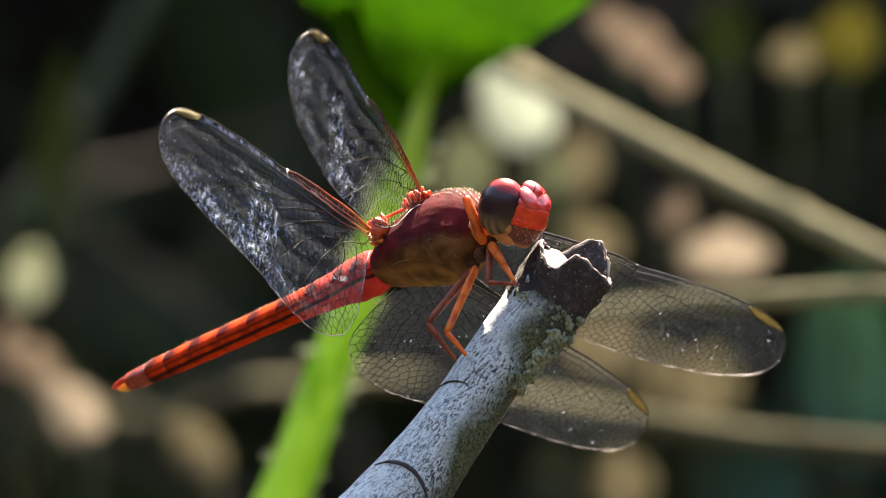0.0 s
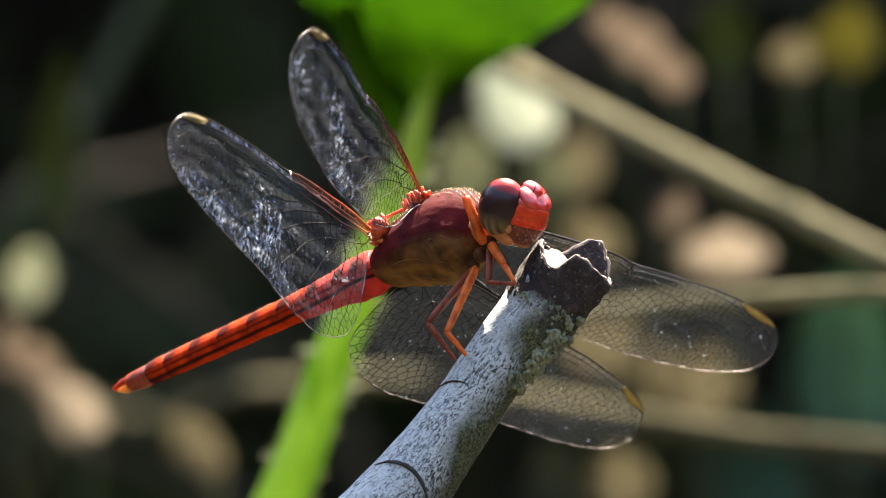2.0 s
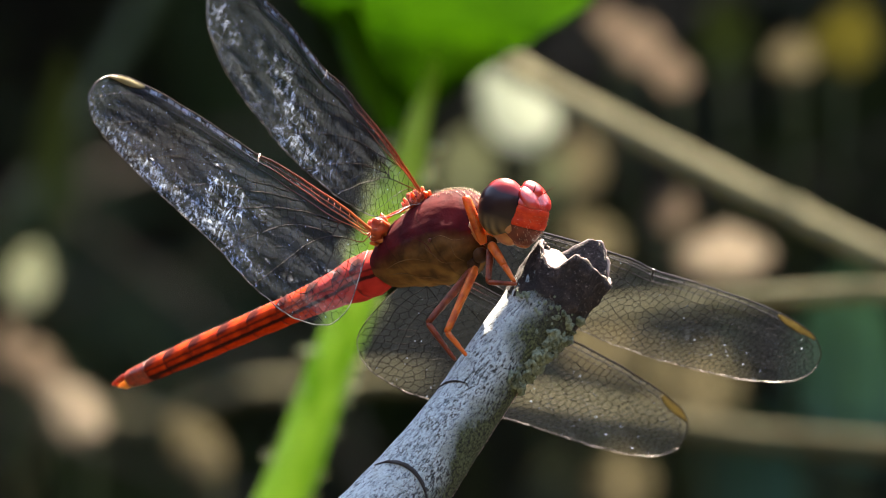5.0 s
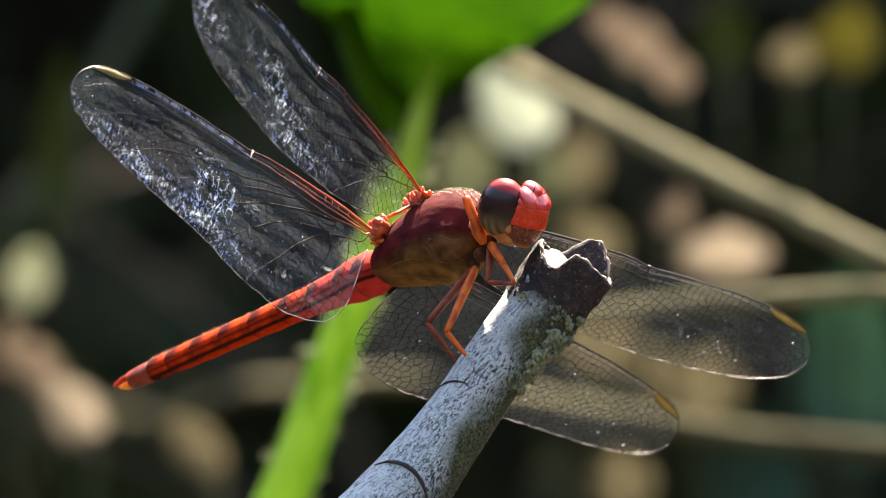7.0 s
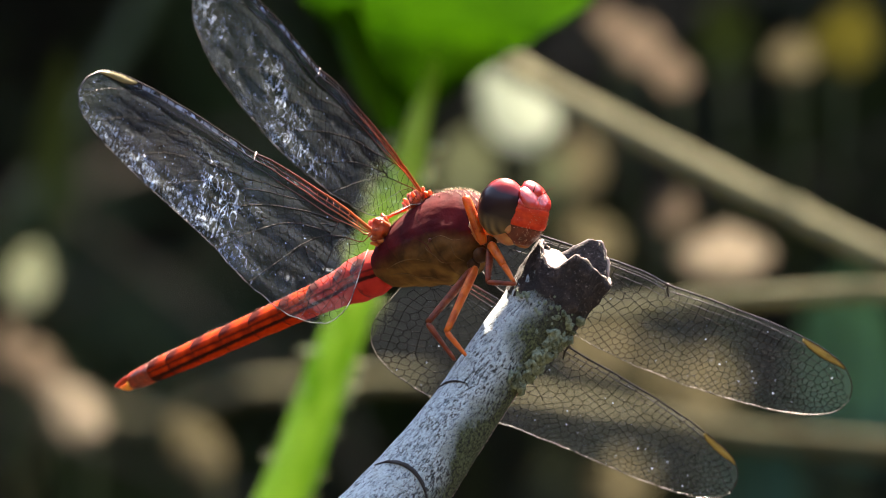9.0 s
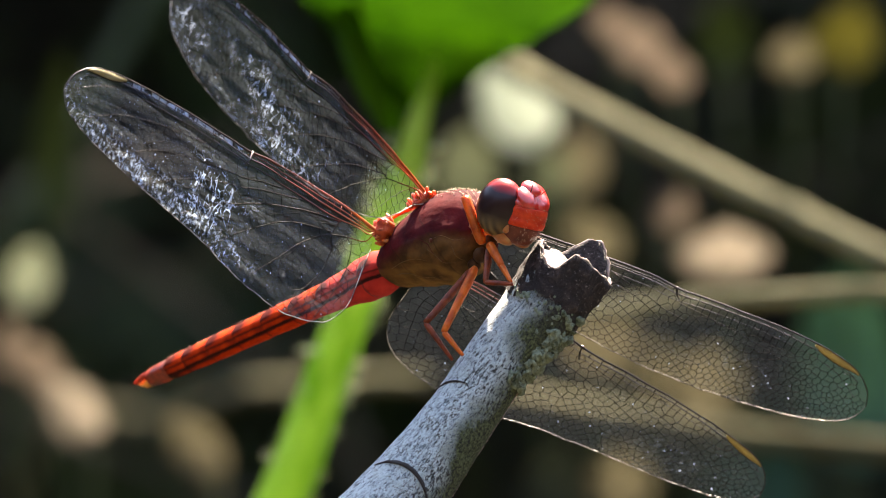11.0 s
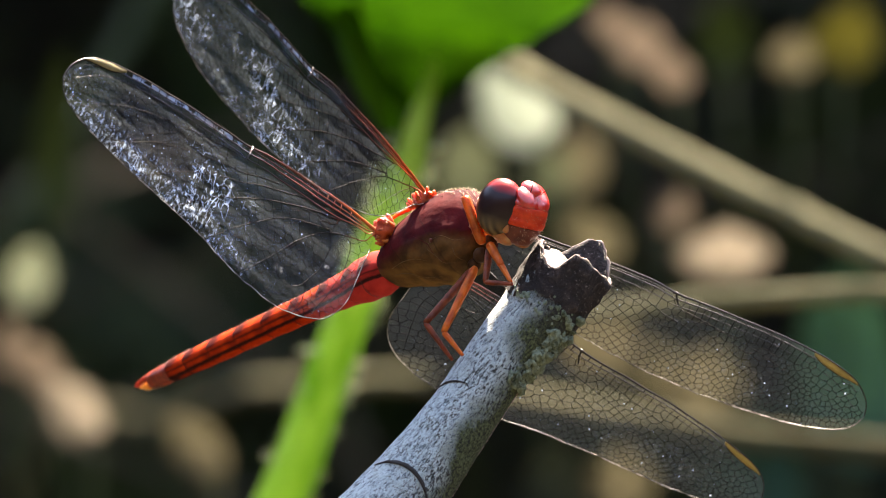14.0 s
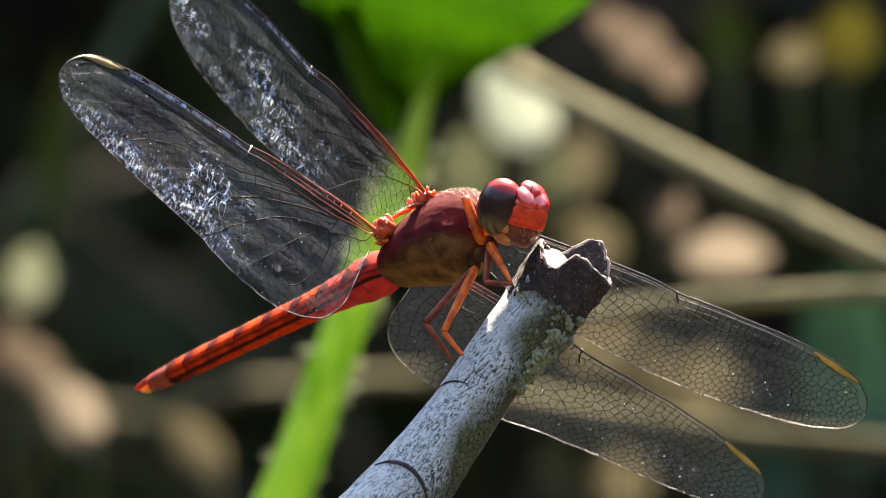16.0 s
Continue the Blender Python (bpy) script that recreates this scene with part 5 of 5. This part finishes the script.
def wing(kind, length, seed, label, film, fine, broad, front_mat, long_mat):
    """A clear veined wing: membrane, thick front veins, net of cells, coloured stigma."""
    lead = np.array([(p.x, p.y) for p in curve([(*q, 0) for q in EDGES[kind][0]], 12)]) * length
    trail = np.array([(p.x, p.y) for p in curve([(*q, 0) for q in EDGES[kind][1]], 12)]) * length * np.array((1, broad))
    rnd = random.Random(seed)
    off = Vector((seed * 7.3, 0, 0))
    nod = NODE[kind]

    def rims(x):
        """Front and rear edge at x; the rear one is nicked and uneven."""
        top, low = float(np.interp(x, lead[:, 0], lead[:, 1])), float(np.interp(x, trail[:, 0], trail[:, 1]))
        nick_or_glare = 0.10 * noise.noise(Vector((x * 0.8, 0, 4)) + off) + 0.05 * noise.noise(Vector((x * 3.1, 0, 9)) + off)
        return top, min(top, low + nick_or_glare * min(1, 3 * (1 - x / length)) * min(1, x))

    def lift(x, y):
        top, low = rims(x)
        d = top - y
        calm = 1 - min(1, max(0, x / length - 0.72) / 0.24)
        z = 0.20 * math.exp(-(d / 1.1) ** 2) * math.cos(d * 3.4) * calm
        # shallow pleats that fan out between the long veins
        fan = d / max(0.5, top - low)
        z += 0.075 * math.sin(fan * 30) * calm * min(1, d) * (1 - 0.5 * fan)
        z += 0.12 * noise.noise(Vector((x * 0.35, y * 0.55, 0)) + off) + 0.045 * noise.noise(Vector((x * 1.1, y * 1.6, 3)) + off)
        return z - 0.012 * (d / length) * d * 8 + 0.00054 * x * x

    def flat(x, y):
        return Vector((x, y, lift(x, y))) * MM

    def at(u, v):
        """A point by its share of the length and of the chord."""
        x = u * length
        top, low = rims(x)
        return x, top + (low - top) * v

    def on(u, v):
        return flat(*at(u, v))

    # membrane
    bm = bmesh.new()
    uv = bm.loops.layers.uv.new("span_and_chord")
    ns, nv = 110, 34
    us = [0.5 - 0.5 * math.cos(math.pi * i / ns) for i in range(ns + 1)]
    g = [[bm.verts.new(on(u, k / nv)) for k in range(nv + 1)] for u in us]
    for i in range(ns):
        for k in range(nv):
            f = bm.faces.new((g[i][k], g[i][k + 1], g[i + 1][k + 1], g[i + 1][k]))
            for lp, w in zip(f.loops, ((us[i], k), (us[i], k + 1), (us[i + 1], k + 1), (us[i + 1], k))):
                lp[uv].uv = (w[0], w[1] / nv)
    bmesh.ops.remove_doubles(bm, verts=bm.verts, dist=1e-7)
    body = part("wing", bm, film, dragonfly, label)
    # front and rear edges
    bm = bmesh.new()
    tube(bm, [on(u, 0) for u in us[::2]], [0.00017, 0.00010, 0.00009, 0.00007, 0.00005, 0.00004], 6)
    part("front_vein", bm, front_mat, body, "stout vein along the front edge")
    bm = bmesh.new()
    tube(bm, [on(u, 1) for u in np.linspace(0.0, 1, 170)], [0.00004, 0.00003], 4, rough=0.4)
    part("rear_edge", bm, M_EDGE, body, "thin nicked vein along the rear edge, glints painted on")

    def vein(points, r0, r1, mat):
        line = [at(p.x, p.y) for p in curve([(*q, 0) for q in points], 12)]
        bm = bmesh.new()
        tube(bm, [flat(*q) for q in line], [r0 * MM, r1 * MM], 5)
        part("vein", bm, mat, body)
        return line

    vein(((0, .045), (nod * 0.6, .045), (nod * 0.94, .03), (nod, .004)), 0.042, 0.032, front_mat)
    vein(((0, .085), (nod * 0.6, .085), (nod, .07), (.7, .062), (.86, .085), (.955, .14)), 0.062, 0.030, front_mat)
    lines = [vein(p, r0, r1, front_mat if i == 0 else long_mat) for i, (p, r0, r1) in enumerate(VEINS[kind])]
    # node: a short stout cross bar with a kink
    bm = bmesh.new()
    tube(bm, [on(nod - 0.004, -0.01), on(nod, 0.03), on(nod + 0.004, 0.07), on(nod + 0.016, 0.14)], [0.00012, 0.00008, 0.00008, 0.00005], 6)
    part("wing_node", bm, front_mat, body, "dark notch bar half way along the front edge")
    # cross veins at the front
    bm = bmesh.new()
    u = 0.05
    while u < 0.82:
        tube(bm, [on(u, 0), on(u + 0.003, 0.085 if u < nod else 0.066)], [0.00004, 0.000032], 4)
        u += rnd.uniform(0.022, 0.034)
    part("cross_vein_net", bm, long_mat, body, "short cross veins", kind="stuff")
    # net of cells: each cell grows round a seed; seeds stand in pairs along the long veins, and at random between them
    size = lambda u, v: (0.80 - 0.26 * u - 0.22 * v) * (1.0 if kind == "fore" else 1.06)
    seeds, grid = [], collections.defaultdict(list)

    def free(x, y, r):
        i, j = int(x // 1), int(y // 1)
        return all((x - p) ** 2 + (y - q) ** 2 > r * r for a in (-1, 0, 1) for b in (-1, 0, 1) for p, q in grid[(i + a, j + b)])

    def plant_seed(x, y):
        grid[(int(x // 1), int(y // 1))].append((x, y))
        seeds.append((x, y))

    for (points, r0, r1), line in zip(VEINS[kind], lines):
        run = 0.0
        for (xa, ya), (xb, yb) in zip(line, line[1:]):
            step = math.hypot(xb - xa, yb - ya)
            run += step
            top, low = rims(xa)
            h = size(xa / length, (top - ya) / max(0.3, top - low))
            if run < h * 0.9 or step < 1e-6:
                continue
            run = 0.0
            nx, ny = -(yb - ya) / step * h * 0.5, (xb - xa) / step * h * 0.5
            if free(xa + nx, ya + ny, h * 0.72) and free(xa - nx, ya - ny, h * 0.72):
                plant_seed(xa + nx, ya + ny)
                plant_seed(xa - nx, ya - ny)
    for _ in range(9000):
        u, v = rnd.uniform(-0.02, 1.02), rnd.uniform(0.0, 1.12)
        x, y = at(u, v)
        if free(x, y, size(u, min(v, 1)) * 0.84):
            plant_seed(x, y)
    pts, _, tris, _, _, _ = geometry.delaunay_2d_cdt([Vector(p) for p in seeds], [], [], 0, 1e-6)
    mids, owners = [], collections.defaultdict(list)
    for n_, (i, j, k) in enumerate(tris):
        a, b, c = pts[i], pts[j], pts[k]
        d = 2 * (a.x * (b.y - c.y) + b.x * (c.y - a.y) + c.x * (a.y - b.y))
        if abs(d) < 1e-6:
            mids.append((a + b + c) / 3)
        else:
            q = [p.x * p.x + p.y * p.y for p in (a, b, c)]
            mids.append(Vector(((q[0] * (b.y - c.y) + q[1] * (c.y - a.y) + q[2] * (a.y - b.y)) / d, (q[0] * (c.x - b.x) + q[1] * (a.x - c.x) + q[2] * (b.x - a.x)) / d)))
        for e in ((i, j), (j, k), (k, i)):
            owners[tuple(sorted(e))].append(n_)

    def within(p):
        if not 0.2 < p.x < length * 0.995:
            return False
        top, low = rims(p.x)
        return low < p.y < top - (top - low) * (0.08 if p.x < length * 0.85 else 0.11)

    bm = bmesh.new()
    for pair in owners.values():
        if len(pair) < 2:
            continue
        a, b = mids[pair[0]], mids[pair[1]]
        if (a - b).length > 1.6 or not (within(a) or within(b)):
            continue
        if not within(a):
            a, b = b, a
        if not within(b):
            lo, hi = a.copy(), b.copy()
            for _ in range(7):
                m = (lo + hi) / 2
                lo, hi = (m, hi) if within(m) else (lo, m)
            b = lo
        tube(bm, [flat(a.x, a.y), flat(b.x, b.y)], [fine, fine], 3, cap=False)
    part("cell_net", bm, M_NET, body, "fine dark net of cells", kind="stuff")
    # stigma: one thick lens-shaped cell behind the front edge
    bm = bmesh.new()
    loops = []
    for k in range(15):
        t = k / 14
        u = 0.832 + 0.118 * t
        v1 = 0.012 + 0.10 * math.sin(math.pi * min(max(t, 0.04), 0.96)) ** 0.55
        a, b = on(u, 0.008), on(u, v1)
        up = Vector((0, 0, 0.05 * MM))
        loops.append([a + up, a.lerp(b, 0.5) + up * 1.6, b + up, b - up, a.lerp(b, 0.5) - up * 1.6, a - up])
    rings(bm, loops)
    part("stigma", bm, M_STIGMA, body, "tan lens-shaped cell near the wing tip")
    bm = bmesh.new()
    tube(bm, [on(0.832 + 0.118 * t, 0.012 + 0.105 * math.sin(math.pi * min(max(t, 0.03), 0.97)) ** 0.55) for t in np.linspace(0, 1, 20)], [0.00005, 0.00005], 5)
    part("stigma_rim", bm, long_mat, body, "dark vein round the tan cell")
    return body


thorax()
hinges()
head()
ABDOMEN, TAIL, ABDOMEN_AT, TAIL_AT = abdomen()
legs()
WINGS = {
    "right_fore": wing("fore", 34.17, 1, "clear front wing with orange veins at its root", M_SLIGHT_GLARE, 0.000019, 1.0, M_VEIN, M_LONG),
    "right_hind": wing("hind", 28.69, 2, "broad clear hind wing with glare painted in its film", M_GLARE, 0.000019, 1.0, M_VEIN, M_LONG),
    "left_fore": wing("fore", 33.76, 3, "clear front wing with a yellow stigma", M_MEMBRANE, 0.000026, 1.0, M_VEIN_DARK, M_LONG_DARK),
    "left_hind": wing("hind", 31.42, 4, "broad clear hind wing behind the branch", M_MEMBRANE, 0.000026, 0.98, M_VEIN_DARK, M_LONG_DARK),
}


def droplet():
    """The clear drop that swells at the tail's end and falls."""
    bm = bmesh.new()
    ball(bm, (0, 0, 0), (0.30 * MM, 0.30 * MM, 0.34 * MM), None, 18, 12)
    return thing("droplet", bm, M_DROP, "tiny clear water drop under the tail tip", "water drop")


DROP = droplet()


# ---------------------------------------------------------------- what moves
def wing_rows(root, rows, swing=0.0):
    """swing: degrees by which the wing turns forward in its own plane."""
    return [(t, pose(*(c * MM for c in root), rx, ry, rz) @ pose(0, 0, 0, 0, 0, swing)) for t, rx, ry, rz in rows]


def motions():
    spin = lambda a: Matrix.Translation(spot(PIVOT)) @ Euler((0, 0, radians(a))).to_matrix().to_4x4()
    walk(dragonfly, [(0, spin(0)), (4.2, spin(0)), (6.5, spin(-0.3)), (9.2, spin(-0.6)), (11.2, spin(-4.0)), (16, spin(-4.0))])
    # the abdomen dips and lifts a little with each breath; its end curls down once
    bob = [(0, 0), (0.5, 0.35), (1, -0.15), (1.5, 0.2), (2, -0.25), (2.5, 0), (3, 0.05), (3.5, -0.4), (4, 0.0), (4.5, 0.3), (6.5, 0.7), (7, 0.35), (7.5, 0), (8, -0.7), (8.5, -0.75), (9, 0.2), (11.5, 0.75), (12, 0.0), (12.5, 0.5), (13, -0.15), (13.5, 0.1), (14, 0.2), (14.5, -0.3), (15, 0.2), (15.5, -0.5), (16, -0.3)]
    tip = lambda a: ABDOMEN_AT @ Euler((0, radians(a), 0)).to_matrix().to_4x4()
    walk(ABDOMEN, [(t, tip(a)) for t, a in bob])
    end = lambda a, c: tip(a) @ Matrix.Translation(Vector((-TAIL_AT * MM, 0, 0))) @ Euler((0, radians(c), 0)).to_matrix().to_4x4()
    curl = {3.0: 0, 3.5: -30, 4.0: 0}
    walk(TAIL, sorted([(t, end(a, curl.get(t, 0))) for t, a in bob] + [(3.2, end(-0.15, -8)), (3.35, end(-0.3, -23)), (3.62, end(-0.3, -6)), (3.8, end(-0.1, 0))], key=lambda r: r[0]))
    # the drop is pressed out of the tail, hangs there, and falls to the ground
    at = lambda p: Matrix.Translation(spot(p))
    walk(DROP, [(0, at((-23.27, 16.8, -10.00))), (2.4, at((-23.27, 16.8, -10.00))), (3.0, at((-23.57, 16.9, -10.76))), (3.3, at((-23.36, 16.9, -11.09))), (3.5, at((-22.78, 16.9, -11.35))), (3.65, at((-23.53, 16.9, -10.93))), (4.0, at((-23.70, 16.9, -11.01))), (4.1, at((-23.70, 16.9, -11.14))), (4.2, at((-23.78, 16.9, -63.18))), (4.3, at((-23.78, 16.9, -220.17))), (4.44, Matrix.Translation(Vector((spot((-23.78, 16.9, -10.84)).x, spot((-23.78, 16.9, -10.84)).y, 0.0)))), (16, Matrix.Translation(Vector((spot((-23.78, 16.9, -10.84)).x, spot((-23.78, 16.9, -10.84)).y, 0.0))))])
    walk(WINGS["right_fore"], wing_rows((-6.44, 3.74, 6.19), [(0, 77.8, -21.2, -103.5), (0.5, 78.0, -21.7, -104.3), (1, 79.0, -22.3, -105.0), (1.3, 79.0, -22.3, -105.0), (1.5, 77.8, -21.4, -103.5), (2, 78.0, -21.4, -103.5), (2.5, 78.7, -22.3, -104.9), (2.7, 78.7, -22.3, -104.9), (3, 80.3, -23.5, -107.1), (3.5, 81.8, -24.6, -108.8), (4, 83.1, -26.9, -112.7), (6.5, 86.2, -29.1, -117.8), (7, 86.7, -29.3, -118.5), (7.4, 86.7, -29.3, -118.5), (7.5, 86.1, -28.9, -117.6), (8, 86.8, -29.3, -118.7), (8.5, 86.8, -29.3, -118.6), (9, 86.5, -29.1, -118.3), (11.5, 86.8, -28.2, -118.8), (12, 86.8, -28.2, -118.8), (12.4, 86.8, -28.2, -118.8), (12.5, 86.7, -29.6, -118.5), (13, 86.7, -29.6, -118.5), (14, 86.7, -29.4, -118.4), (15, 86.9, -29.6, -118.8), (16, 87.1, -29.8, -119.1)]))
    walk(WINGS["right_hind"], wing_rows((-10.09, 3.9, 3.47), [(0, 92.7, -19.4, -121.3), (0.5, 92.9, -19.5, -122.0), (1, 93.2, -20.1, -122.8), (1.3, 93.2, -20.1, -122.8), (1.5, 92.2, -18.8, -120.0), (2, 92.1, -18.6, -119.7), (2.5, 92.8, -19.5, -121.6), (2.7, 92.8, -19.5, -121.6), (3, 93.6, -20.7, -123.7), (3.5, 93.9, -21.0, -124.6), (4, 96.5, -23.3, -131.0), (6.5, 100.6, -26.1, -140.2), (7, 101.6, -26.7, -142.1), (7.4, 101.6, -26.7, -142.1), (7.5, 100.5, -26.3, -139.9), (8, 100.8, -26.2, -140.5), (8.5, 100.9, -26.3, -140.8), (9, 100.3, -25.9, -139.5), (11.5, 101.4, -26.6, -141.7), (12, 101.8, -26.7, -142.1), (12.4, 101.8, -26.7, -142.1), (12.5, 102.0, -28.6, -142.7), (13, 101.6, -28.3, -142.4), (14, 101.8, -28.2, -142.5), (15, 102.3, -28.6, -143.5), (16, 102.4, -28.7, -144.1)]))
    walk(WINGS["left_fore"], wing_rows((-3.76, 6.4, 4.75), [(0, 131.2, 14.7, 39.0), (0.5, 131.6, 14.4, 40.1), (1, 131.3, 14.0, 41.0), (1.3, 131.3, 14.0, 41.0), (1.5, 131.6, 14.1, 41.0), (2, 131.7, 14.2, 40.8), (2.5, 130.9, 15.4, 37.6), (2.7, 130.9, 15.4, 37.6), (2.9, 129.9, 18.3, 24.8), (3, 132.8, 19.4, 24.2), (3.5, 133.0, 18.9, 25.2), (4, 135.0, 17.4, 29.4), (6.5, 130.7, 15.5, 32.1), (7, 130.9, 15.0, 33.9), (7.4, 130.9, 15.0, 33.9), (7.5, 127.5, 18.9, 18.9), (8, 127.3, 19.7, 19.7), (8.5, 127.8, 19.7, 19.9), (9, 127.5, 19.8, 20.0), (11.5, 127.7, 20.9, 17.7), (12, 128.2, 21.0, 17.4), (12.4, 128.2, 21.0, 17.4), (12.5, 128.7, 21.8, 17.1), (13, 128.4, 22.0, 17.2), (14, 128.8, 22.0, 17.0), (15, 128.3, 21.8, 17.1), (16, 128.2, 21.8, 16.9)], 0.9))
    walk(WINGS["left_hind"], wing_rows((-6.19, 6.64, 1.13), [(0, 138.0, 21.2, 53.1), (0.5, 137.7, 21.0, 54.0), (1, 135.5, 20.3, 55.6), (1.3, 135.5, 20.3, 55.6), (1.5, 136.5, 20.9, 54.6), (2, 137.4, 20.8, 54.2), (2.5, 133.9, 21.0, 52.2), (2.7, 133.9, 21.0, 52.2), (2.9, 139.4, 25.5, 37.8), (3, 139.2, 24.2, 40.2), (3.5, 139.4, 25.5, 37.7), (4, 138.8, 22.2, 44.9), (6.5, 138.8, 22.1, 44.9), (7, 138.6, 21.7, 47.3), (7.4, 138.6, 21.7, 47.3), (7.5, 139.7, 28.2, 28.7), (8, 139.7, 28.6, 28.9), (8.5, 139.7, 28.6, 29.0), (9, 139.8, 28.8, 28.6), (11.5, 139.2, 29.0, 23.5), (12, 139.2, 29.0, 23.5), (12.4, 139.2, 29.0, 23.5), (12.5, 139.6, 30.2, 22.6), (13, 139.8, 30.2, 22.7), (14, 139.7, 30.3, 22.7), (15, 139.6, 30.2, 22.9), (16, 139.4, 30.2, 22.4)], 0.7))


motions()
